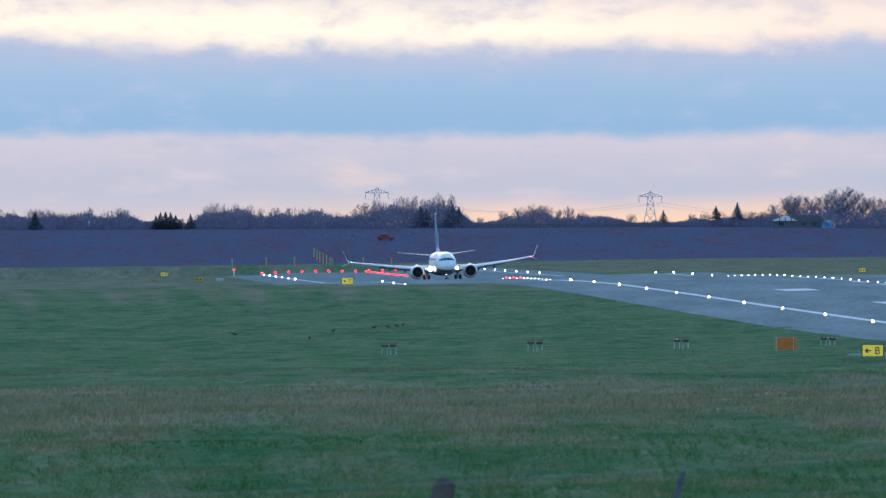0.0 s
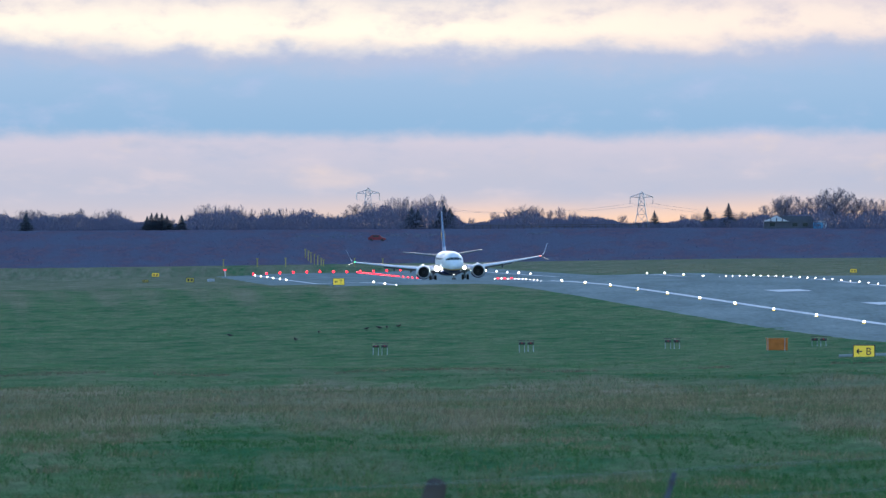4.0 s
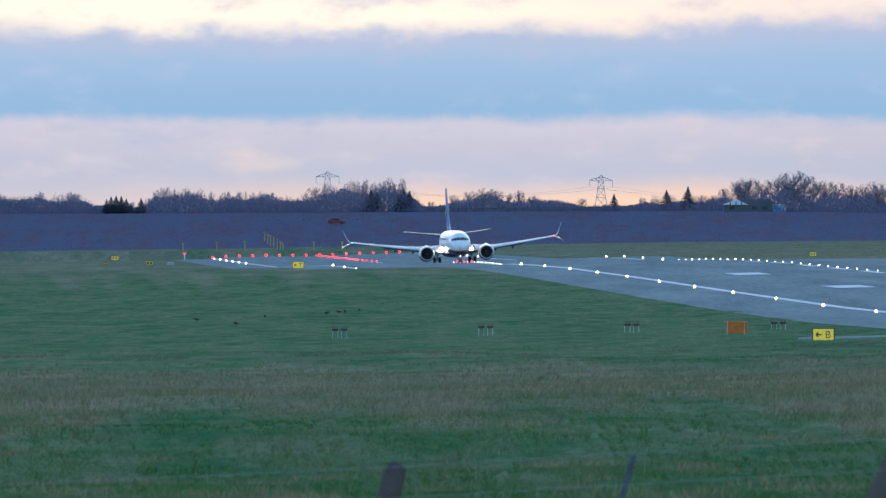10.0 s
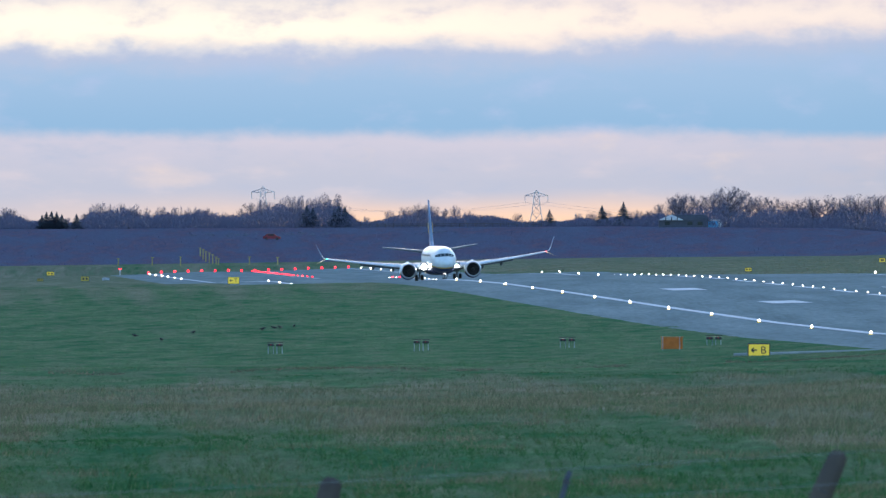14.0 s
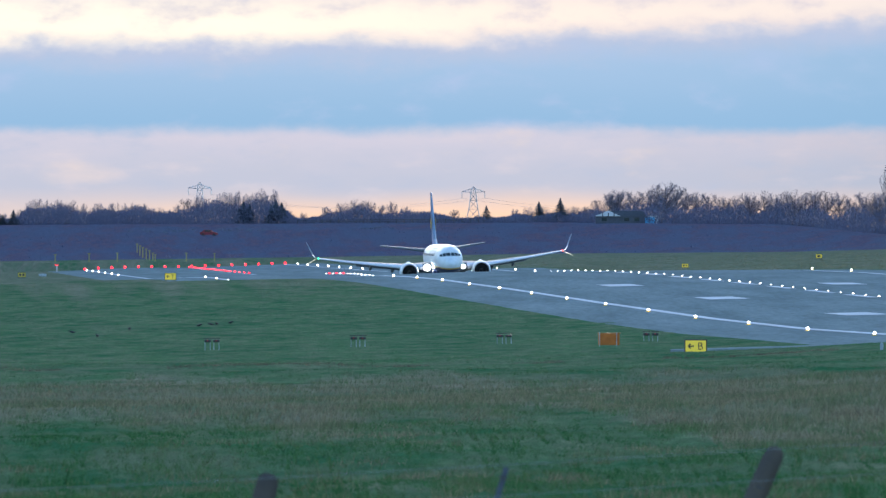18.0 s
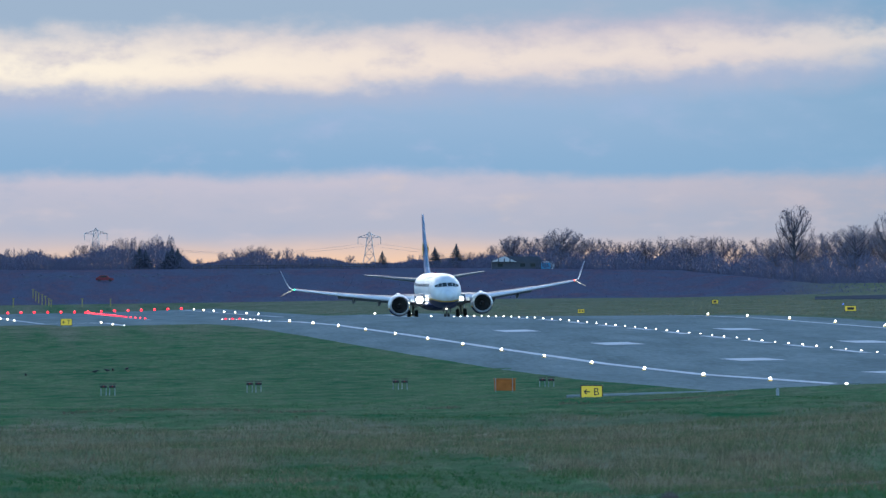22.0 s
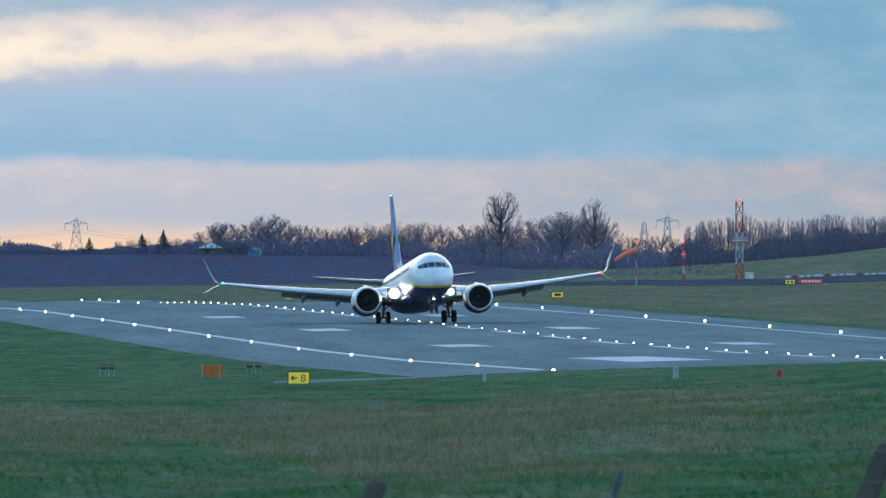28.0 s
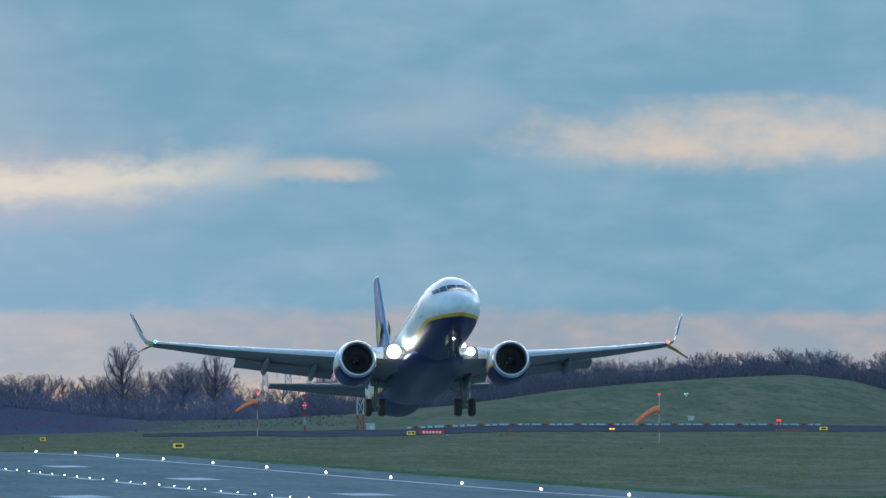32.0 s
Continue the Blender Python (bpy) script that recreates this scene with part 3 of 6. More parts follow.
    deep = mix(span(op('ADD', wide, op('MULTIPLY', puff, 0.5)), -0.2, 0.3), (0.21, 0.40, 0.60), (0.31, 0.48, 0.67))
    blue = mix(span(op('MULTIPLY_ADD', V, -1.6, U), 1300, 2700), blue, deep)
    edge = op('MULTIPLY_ADD', fine, 12.0, op('MULTIPLY_ADD', puff, 26.0, op('MULTIPLY_ADD', wide, 30.0, V)))
    col = mix(span(edge, 220, 254), blue, low)
    # the bright torn band above it
    e1 = op('MULTIPLY_ADD', table(U, -400, 3600, [(-400, 0.76), (0, 0.78), (300, 0.84), (700, 0.86), (1100, 0.85), (1350, 0.82), (1650, 0.765), (1950, 0.70), (2150, 0.655), (2400, 0.54), (2480, 0.52), (3600, 0.5)]), 220.0, -100.0)
    over = op('SUBTRACT', e1, op('MULTIPLY_ADD', fine, 15.0, op('MULTIPLY_ADD', puff, 78.0, V)))
    fade = table(U, -400, 3600, [(-400, 0.9), (900, 1.0), (1200, 0.95), (1700, 0.75), (2300, 0.6), (2450, 0.25), (2520, 0.0), (3600, 0.0)])
    veil = mix(span(over, 70, 130), (0.57, 0.54, 0.65), (0.38, 0.49, 0.64))
    veil = mix(span(op('MULTIPLY_ADD', V, -1.0, U), 1900, 2500), veil, deep)
    col = mix(op('MULTIPLY', span(over, -62, 0), op('MULTIPLY', span(U, 2500, 2100), 0.75)), col, (0.50, 0.52, 0.67))
    col = mix(op('MULTIPLY', span(over, 0, 16), span(U, 2500, 2300)), col, veil)
    glow = op('MULTIPLY', op('MULTIPLY', span(over, -20, 34), span(over, op('MULTIPLY_ADD', span(U, 1300, 1900), -40.0, 136.0), 34)), op('MULTIPLY', fade, span(op('MULTIPLY_ADD', billow, 0.9, op('MULTIPLY_ADD', fine, 0.4, puff)), -0.62, 0.02)))
    col = mix(glow, col, mix(span(U, 600, 1600), (1.08, 0.96, 0.80), (1.02, 0.86, 0.74)))
    # two loose pale clouds further round
    for cu, cv, wu, wv, amt in ((3300, -62, 350, 70, 0.85), (2580, -12, 105, 26, 0.62), (2790, -90, 170, 70, 0.14), (640, 318, 62, 26, 0.32), (610, 300, 40, 14, 0.25)):
        du, dv = op('MULTIPLY', op('SUBTRACT', U, cu), 1.0 / wu), op('MULTIPLY', op('SUBTRACT', op('MULTIPLY_ADD', wide, 50.0, V), cv), 1.0 / wv)
        d = op('ADD', op('MULTIPLY', du, du), op('MULTIPLY', dv, dv))
        d = op('ADD', d, op('MULTIPLY_ADD', puff, 2.6, op('MULTIPLY', fine, 0.6)))
        base = span(op('MULTIPLY_ADD', fine, 24.0, op('MULTIPLY_ADD', wide, 40.0, V)), cv + wv * 0.95, cv + wv * 0.1)
        col = mix(op('MULTIPLY', op('MULTIPLY', span(d, 1.9, -0.7), amt), base), col, (0.86, 0.68, 0.60))
    em = n.new("ShaderNodeEmission")
    l.new(col, em.inputs[0])
    em.inputs[1].default_value = 0.28
    l.new(em.outputs[0], n["Material Output"].inputs[0])
    return m


RB = 4880.0


def build_sky():
    verts, faces, az, zs = [], [], np.radians(np.linspace(-32, 38, 141)), (-60, 40, 120, 240, 420)
    for a in az:
        for z in zs:
            verts.append((RB * math.tan(a) if abs(a) < 0.18 else RB * math.sin(a), RB * math.cos(a) if abs(a) > 0.18 else RB * math.sqrt(max(0.0, 1 - math.tan(a) ** 2)), z))
    k = len(zs)
    for i in range(len(az) - 1):
        for j in range(k - 1):
            faces.append((i * k + j, i * k + j + 1, (i + 1) * k + j + 1, (i + 1) * k + j))
    return tagged(raw("sky_backdrop", verts, faces, sky_mat(), smooth=True), "dusk sky with blue and cream cloud bands", "sky", kind="structure")


backdrop = build_sky()


# ---- the airliner ----
FUS = ((-19.6, 0.05, 2.76, 2.66), (-19.45, 0.32, 3.0, 2.40), (-19.1, 0.62, 3.28, 2.14), (-18.5, 0.98, 3.62, 1.88), (-17.8, 1.27, 3.96, 1.67),
       (-17.1, 1.48, 4.46, 1.53), (-16.5, 1.62, 4.84, 1.45), (-15.6, 1.76, 5.12, 1.37), (-14, 1.86, 5.29, 1.31), (-12, 1.88, 5.33, 1.30),
       (-6, 1.88, 5.33, 1.28), (2, 1.88, 5.33, 1.28), (8, 1.88, 5.33, 1.32), (10, 1.86, 5.33, 1.5), (13, 1.66, 5.31, 2.2), (16, 1.22, 5.22, 3.1), (18.5, 0.70, 5.02, 3.9), (19.8, 0.22, 4.75, 4.4))


def fus(y, ang, off=0.0):
    """A point of the fuselage skin: ang in degrees from the top, positive to local +x."""
    ys = [f[0] for f in FUS]
    w, zt, zb = (float(np.interp(y, ys, [f[i] for f in FUS])) for i in (1, 2, 3))
    a, zc, h = radians(ang), (zt + zb) / 2, (zt - zb) / 2
    return Vector(((w + off) * math.sin(a), y, zc + (h + off) * math.cos(a)))


def skin_patch(bm, y0, y1, a0, a1, off=0.02, ny=4, na=4, shear=0.0):
    g = [[bm.verts.new(fus(y0 + (y1 - y0) * i / ny + shear * j / na, a0 + (a1 - a0) * j / na, off)) for j in range(na + 1)] for i in range(ny + 1)]
    for i in range(ny):
        for j in range(na):
            bm.faces.new((g[i][j], g[i + 1][j], g[i + 1][j + 1], g[i][j + 1]))
    return bm


def nose_y(x, z):
    """How far forward the skin of the nose lies at a place seen from ahead."""
    lo, hi = -19.6, -13.0
    ys = [f[0] for f in FUS]
    for _ in range(24):
        y = (lo + hi) / 2
        w, zt, zb = (float(np.interp(y, ys, [f[i] for f in FUS])) for i in (1, 2, 3))
        if (x / w) ** 2 + ((z - (zt + zb) / 2) / ((zt - zb) / 2)) ** 2 < 1:
            hi = y
        else:
            lo = y
    return hi


def front_pane(bm, x0, x1, za, zb, zc, zd, s, n=5):
    """A pane of the windscreen, lying on the nose: inner edge from za to zb, outer edge from zc to zd."""
    g = []
    for i in range(n + 1):
        a = i / n
        row = []
        for j in range(n + 1):
            x, z = x0 + (x1 - x0) * a, (za + (zc - za) * a) * (1 - j / n) + (zb + (zd - zb) * a) * j / n
            row.append(bm.verts.new((s * x, nose_y(x, z) - 0.03, z + 0.015)))
        g.append(row)
    for i in range(n):
        for j in range(n):
            bm.faces.new((g[i][j], g[i + 1][j], g[i + 1][j + 1], g[i][j + 1]))
    return bm


def foil(x, y0, chord, z, thick, twist=0.0):
    """A wing section: 14 points round, nose at y0, running aft."""
    pts = []
    for s, t in ((0, 0), (0.02, 0.35), (0.08, 0.72), (0.25, 1.0), (0.5, 0.85), (0.8, 0.36), (1, 0.03), (1, -0.03), (0.8, -0.12), (0.5, -0.42), (0.25, -0.62), (0.08, -0.5), (0.02, -0.28)):
        pts.append(Vector((x, y0 + s * chord, z + t * thick * chord - s * chord * twist)))
    return pts


def wheel(parent, x, y, z, r, w):
    bm = bmesh.new()
    lathe(bm, [(-w / 2, r * 0.55), (-w / 2, r * 0.86), (-w * 0.38, r * 0.97), (0, r), (w * 0.38, r * 0.97), (w / 2, r * 0.86), (w / 2, r * 0.55)], 22, 'X')
    ty = part("tyre", bm, M_TYRE, parent, smooth=False)
    ty.location = (x, y, z)
    bm = bmesh.new()
    lathe(bm, [(-w * 0.46, r * 0.54), (-w * 0.2, r * 0.5), (-w * 0.16, 0.12), (w * 0.16, 0.12), (w * 0.2, r * 0.5), (w * 0.46, r * 0.54)], 18, 'X')
    rm = part("rim", bm, M_STEEL, ty)
    return ty


def ball(bm, p, r, n=10):
    bmesh.ops.create_uvsphere(bm, u_segments=n, v_segments=max(4, n // 2), radius=r, matrix=Matrix.Translation(p))
    return bm


def engine(parent, s):
    x0, z0 = 4.83 * s, 1.74
    bm = bmesh.new()
    lathe(bm, [(0.30, 1.19), (0.9, 1.28), (1.8, 1.29), (2.8, 1.20), (3.6, 1.05), (3.62, 0.98), (2.6, 0.98), (1.0, 0.9), (0.4, 0.99)], 40, closed=True)
    nac = part("engine_nacelle", bm, M_NAC, parent, "white and navy engine nacelle", smooth=True)
    nac.location = (x0, -7.2, z0)
    bm = bmesh.new()
    lathe(bm, [(0.31, 1.192), (0.16, 1.15), (0.05, 1.09), (0.0, 1.03), (0.04, 0.985), (0.16, 0.955), (0.30, 0.945), (0.30, 0.99)], 40, closed=True)
    part("inlet_lip", bm, M_LIP, nac, "polished metal inlet lip", smooth=True)
    bm = bmesh.new()
    lathe(bm, [(0.29, 0.94), (0.7, 0.90), (1.0, 0.895), (1.0, 0.93), (0.7, 0.94), (0.29, 0.97)], 40, closed=True)
    part("inlet_duct", bm, M_DUCT, nac, smooth=True)
    for i in range(20):
        bm = bmesh.new()
        a = 6.28319 * i / 20
        ca, sa = math.cos(a), math.sin(a)
        vs = []
        for r, w, tw in ((0.25, 0.08, 0.09), (0.55, 0.12, 0.07), (0.885, 0.15, 0.03)):
            for d, e in ((-1, -1), (1, 1)):
                vs.append(bm.verts.new((r * ca - d * w * sa, 0.95 + e * tw, r * sa + d * w * ca)))
        bm.faces.new((vs[0], vs[1], vs[3], vs[2]))
        bm.faces.new((vs[2], vs[3], vs[5], vs[4]))
        part("fan_blade", bm, M_FAN, nac)
    bm = bmesh.new()
    lathe(bm, [(1.06, 0.9), (1.12, 0.9), (1.12, 0.05), (1.06, 0.05)], 24, closed=True)
    part("fan_backing", bm, M_BLACK, nac)
    bm = bmesh.new()
    lathe(bm, [(0.50, 0.01), (0.56, 0.08), (0.7, 0.17), (0.9, 0.25), (1.0, 0.27)], 20)
    sp = part("spinner", bm, M_DARK, nac, smooth=True)
    bm = bmesh.new()
    pts = [Vector(((0.09 + 0.022 * i) * math.cos(1.2 + i * 0.4), 0.52 + 0.032 * i, (0.09 + 0.022 * i) * math.sin(1.2 + i * 0.4))) for i in range(8)]
    loft(bm, [[p + Vector((dx, dy, dx)) for dx, dy in ((-0.02, -0.03), (0.02, -0.03), (0.02, 0.03), (-0.02, 0.03))] for p in pts])
    part("spinner_swirl", bm, M_GREY, sp)
    bm = bmesh.new()
    lathe(bm, [(3.2, 0.72), (4.2, 0.60), (4.9, 0.42), (4.9, 0.36), (5.5, 0.05)], 24)
    part("exhaust_cone", bm, M_DARK, nac, smooth=True)
    bm = bmesh.new()
    loft(bm, [[Vector((dx * 0.16, y, z)) for dx in (-1, 1)] + [Vector((dx * 0.16, y, z1)) for dx in (1, -1)]
              for y, z, z1 in ((1.0, 1.05, 1.30), (2.4, 0.95, 1.42), (4.2, 0.45, 1.25), (6.0, 0.55, 0.95))])
    part("engine_pylon", bm, M_WHITE, nac)
    bm = bmesh.new()
    loft(bm, [[Vector((-s * 1.24, 1.0, 0.35)), Vector((-s * 1.28, 1.0, 0.38)), Vector((-s * 1.5, 1.35, 0.85)), Vector((-s * 1.46, 1.35, 0.85))],
              [Vector((-s * 1.24, 2.2, 0.35)), Vector((-s * 1.28, 2.2, 0.38)), Vector((-s * 1.42, 2.0, 0.80)), Vector((-s * 1.38, 2.0, 0.80))]])
    part("nacelle_strake", bm, M_WHITE, nac)


def wing(parent, s):
    """One wing; it turns about its root so that it can bend up under load."""
    secs = [(1.4, -6.9, 8.0, 2.05, 0.13, 0.02), (3.0, -5.6, 6.6, 2.22, 0.125, 0.02), (5.6, -3.9, 4.5, 2.39, 0.115, 0.015), (9.0, -1.9, 3.5, 2.80, 0.105, 0.0), (12.8, 0.35, 2.6, 3.30, 0.10, -0.01), (16.1, 2.3, 1.75, 3.80, 0.095, -0.02), (16.5, 2.6, 1.55, 3.87, 0.095, -0.02)]
    O = Vector((1.4 * s, 0, 2.2))
    bm = bmesh.new()
    loft(bm, [[p - O for p in foil(x * s, y, c, z, t, tw)] for x, y, c, z, t, tw in secs])
    w = part("wing", bm, M_GREY, parent, "grey swept wing, underside shade put into its colour", smooth=False)
    w.location = O
    bm = bmesh.new()
    for (x, y, c, z, t, tw), (x1, y1, c1, z1, t1, tw1) in zip(secs[1:-1], secs[2:]):
        a, b = foil(x * s, y - 0.02, c, z, t, tw), foil(x1 * s, y1 - 0.02, c1, z1, t1, tw1)
        va, vb = [[bm.verts.new(p - O + Vector((0, -0.03, 0.012 if k < 3 else -0.012))) for k, p in enumerate([q[12], q[0], q[1], q[2]])] for q in (a, b)]
        va[0].co.z -= 0.02
        vb[0].co.z -= 0.02
        for i in range(3):
            bm.faces.new((va[i], va[i + 1], vb[i + 1], vb[i]))
    bmesh.ops.recalc_face_normals(bm, faces=bm.faces)
    sl = part("leading_edge", bm, M_WINGLE, w, "bare metal leading edge slats")
    so = sl.modifiers.new("thick", 'SOLIDIFY')
    so.thickness = 0.012
    # flaps, set a little down
    for x0, x1 in ((1.9, 4.4), (5.4, 11.4)):
        bm = bmesh.new()
        rings = []
        for x in (x0, x1):
            ys, zs = [q[1] + q[2] for q in secs], [q[3] for q in secs]
            xs = [q[0] for q in secs]
            yt, zt, ch = float(np.interp(x, xs, ys)), float(np.interp(x, xs, zs)), 0.95 if x < 6 else 0.75
            rings.append([Vector((x * s, yt - 0.5, zt - 0.10)) - O, Vector((x * s, yt - 0.1, zt - 0.06)) - O, Vector((x * s, yt + ch, zt - 0.42)) - O, Vector((x * s, yt - 0.2, zt - 0.30)) - O])
        loft(bm, rings)
        part("flap", bm, M_GREY, w)
    for x in (3.1, 6.7, 9.6):
        bm = bmesh.new()
        xs = [q[0] for q in secs]
        yt, zt = float(np.interp(x, xs, [q[1] + q[2] for q in secs])), float(np.interp(x, xs, [q[3] for q in secs]))
        lathe(bm, [(-2.2, 0.02), (-1.6, 0.15), (-0.5, 0.22), (0.5, 0.19), (1.2, 0.02)], 10)
        for v in bm.verts:
            v.co.z = v.co.z * 1.5 - 0.28 * smooth(-1.5, 1.2, v.co.y)
        f = part("flap_fairing", bm, M_GREY, w, smooth=True)
        f.location = Vector((x * s, yt - 0.3, zt - 0.32)) - O
    # split winglet
    t = Vector((16.5 * s, 2.6, 3.87)) - O
    bm = bmesh.new()
    loft(bm, [[t + Vector((dx * s + k * 0.05 * c * s, dy + a * c, dz)) for a, k in ((0, 0), (0.3, 1), (1, 0), (0.3, -1))]
              for dx, dy, dz, c in ((0, 0, 0.0, 1.55), (0.45, 0.35, 0.22, 1.2), (0.75, 0.75, 0.7, 1.0), (1.4, 1.9, 2.25, 0.42))])
    up = part("winglet_upper", bm, M_WHITE, w, "tall white upper winglet with a blue inner face")
    bm = bmesh.new()
    loft(bm, [[t + Vector((dx * s - s * 0.045, dy + a * c, dz + 0.012)) for a in (0, 0.5, 1)] + [t + Vector((dx * s - s * 0.06, dy + a * c, dz + 0.012)) for a in (1, 0.5, 0)]
              for dx, dy, dz, c in ((0.72, 0.8, 0.72, 0.85), (1.32, 1.85, 2.1, 0.42))])
    part("winglet_panel", bm, M_BLUE, up)
    bm = bmesh.new()
    loft(bm, [[t + Vector((dx * s, dy + a * c, dz + k * 0.05 * c)) for a, k in ((0, 0), (0.3, 1), (1, 0), (0.3, -1))]
              for dx, dy, dz, c in ((0.1, 0.5, -0.02, 0.95), (0.7, 1.0, -0.28, 0.7), (1.46, 1.75, -0.70, 0.35))])
    part("winglet_lower", bm, M_YELLOW, w, "yellow lower winglet blade")
    bm = bmesh.new()
    ball(bm, t + Vector((-0.05 * s, -0.02, 0.04)), 0.11)
    part("navigation_light", bm, M_NAVR if s > 0 else M_NAVG, w, "red navigation light" if s > 0 else "green navigation light")
    bm = bmesh.new()
    # Glowing ball is larger than the lamp, shaped to cover its glare.
    ball(bm, Vector((2.45 * s, -6.3, 2.3)) - O, 0.42 if s < 0 else 0.25, 14)
    for v in bm.verts:
        v.co.y = v.co.y * 0.5 - 3.15
    part("landing_light", bm, M_LAND, w, "glaring white wing root landing light")
    return w


def airliner():
    p = empty("airliner", pose(0, 2764, 0), "white twin-engine jet airliner with navy belly and yellow stripe taking off", "aeroplane")
    bm = bmesh.new()
    ys = sorted(set([f[0] for f in FUS] + list(np.linspace(-12, 10, 12)) + [-19.3, -18.8, -18.1, -17.45, -16.8]))
    loft(bm, [[fus(y, a * 360 / 44) for a in range(44)] for y in ys])
    part("fuselage", bm, M_BODY, p, "white fuselage with navy belly and yellow stripe", smooth=True)
    # belly fairing between the wings
    bm = bmesh.new()
    loft(bm, [[Vector((w * math.sin(6.28319 * i / 20), y, 1.75 + h * math.cos(6.28319 * i / 20))) for i in range(20)]
              for y, w, h in ((-9.5, 0.7, 0.3), (-8.0, 1.7, 0.62), (-5.5, 2.05, 0.78), (0, 2.1, 0.80), (3.5, 1.9, 0.7), (6.0, 0.8, 0.3))])
    part("belly_fairing", bm, M_NAVY, p, smooth=True)
    for s in (-1, 1):
        for x0, x1, za, zb, zc, zd in ((0.03, 0.57, 3.80, 4.24, 3.78, 4.24), (0.62, 1.00, 3.77, 4.23, 3.74, 4.12), (1.04, 1.40, 3.73, 4.10, 3.76, 3.98)):
            bm = bmesh.new()
            front_pane(bm, x0, x1, za, zb, zc, zd, s)
            part("cockpit_window", bm, M_GLASS, p)
        y = -12.6
        while y < 12.5:
            bm = bmesh.new()
            skin_patch(bm, y, y + 0.26, 65 * s, 75 * s, 0.012, 2, 3)
            part("cabin_window", bm, M_GLASS, p)
            y += 0.62
        for y0 in (-14.9, 14.0):
            bm = bmesh.new()
            for a, b, c, d in ((y0, y0 + 0.05, 58, 103), (y0 + 0.85, y0 + 0.9, 58, 103), (y0, y0 + 0.9, 58, 59.5), (y0, y0 + 0.9, 101.5, 103)):
                skin_patch(bm, a, b, c * s, d * s, 0.012)
            part("cabin_door", bm, M_GREY, p, "closed cabin door outline")
        # the airline's lettering, as plain upright blue bars
        for i in range(7):
            bm = bmesh.new()
            y0 = -11.8 + i * 1.75
            skin_patch(bm, y0, y0 + 0.42, 36 * s, 60 * s, 0.012)
            skin_patch(bm, y0 + 0.42, y0 + 1.2, 37 * s, 44 * s, 0.012)
            part("lettering_bar", bm, M_BLUE, p)
        wing(p, s).name = "wing"
        engine(p, s)
        bm = bmesh.new()
        loft(bm, [foil(x * s, y, c, z, t, 0) for x, y, c, z, t in ((0.5, 13.9, 4.0, 4.35, 0.09), (3.2, 15.6, 2.9, 4.72, 0.085), (7.1, 17.9, 1.4, 5.28, 0.08))])
        part("tailplane", bm, M_GREY, p, "grey swept tailplane in the wing's shade-darkened grey")
        # main gear
        bm = bmesh.new()
        tube(bm, (2.86 * s, 0.0, 0.56), (2.7 * s, 0.0, 2.3), 0.11, 0.14, 10)
        tube(bm, (2.86 * s, 0.0, 1.2), (1.5 * s, 0.1, 2.2), 0.06, 0.06, 8)
        tube(bm, (2.86 * s, -0.05, 0.75), (2.8 * s, -0.45, 1.6), 0.05, 0.05, 8)
        tube(bm, (2.36 * s, 0, 0.56), (3.36 * s, 0, 0.56), 0.09, 0.09, 8)
        g = part("main_landing_gear", bm, M_GEAR, p, "extended main landing gear leg")
        wheel(g, 2.43 * s, 0, 0.565, 0.565, 0.40)
        wheel(g, 3.29 * s, 0, 0.565, 0.565, 0.40)
        bm = bmesh.new()
        box(bm, 3.15 * s, 0.1, 1.65, 0.05, 0.9, 1.1, bevel=0.02)
        part("gear_door", bm, M_WHITE, g)
    bm = bmesh.new()
    loft(bm, [[Vector((k * t * c, y + a * c, z)) for a, k in ((0, 0), (0.12, 0.8), (0.4, 1), (1, 0), (0.4, -1), (0.12, -0.8))]
              for y, c, z, t in ((10.2, 7.4, 5.15, 0.045), (12.4, 6.0, 6.0, 0.05), (14.6, 4.5, 8.6, 0.05), (17.4, 2.2, 12.2, 0.05), (17.7, 1.9, 12.3, 0.03))])
    fin = part("tail_fin", bm, M_BLUE, p, "deep blue swept tail fin")
    bm = bmesh.new()
    for s in (-1, 1):
        loft(bm, [[Vector((s * 0.30, y + dy, z + dz)) for y, z in ((14.6, 8.2), (15.4, 8.9), (16.2, 8.3), (15.6, 7.2))] for dy, dz in ((0, 0),)] +
             [[Vector((s * 0.33, y, z)) for y, z in ((14.6, 8.2), (15.4, 8.9), (16.2, 8.3), (15.6, 7.2))]])
    part("tail_emblem", bm, M_YELLOW, fin, "plain yellow emblem shape")
    bm = bmesh.new()
    loft(bm, [[Vector((k * t * c, y + a * c, z)) for a, k in ((0, 0), (0.055, 0.8), (0.07, 0), (0.055, -0.8))]
              for y, c, z, t in ((10.17, 7.4, 5.2, 0.030), (12.37, 6.0, 6.05, 0.034), (14.57, 4.5, 8.65, 0.034), (17.37, 2.2, 12.2, 0.034))])
    part("fin_leading_edge", bm, M_FINEDGE, fin, "pale leading edge of the fin")
    # nose gear
    bm = bmesh.new()
    tube(bm, (0, -15.6, 0.34), (0, -15.75, 1.7), 0.08, 0.10, 10)
    tube(bm, (0, -15.65, 0.9), (0, -16.6, 1.6), 0.045, 0.045, 8)
    tube(bm, (-0.3, -15.6, 0.345), (0.3, -15.6, 0.345), 0.06, 0.06, 8)
    g = part("nose_landing_gear", bm, M_GEAR, p, "extended nose landing gear leg")
    wheel(g, -0.22, -15.6, 0.345, 0.345, 0.2)
    wheel(g, 0.22, -15.6, 0.345, 0.345, 0.2)
    for s in (-1, 1):
        bm = bmesh.new()
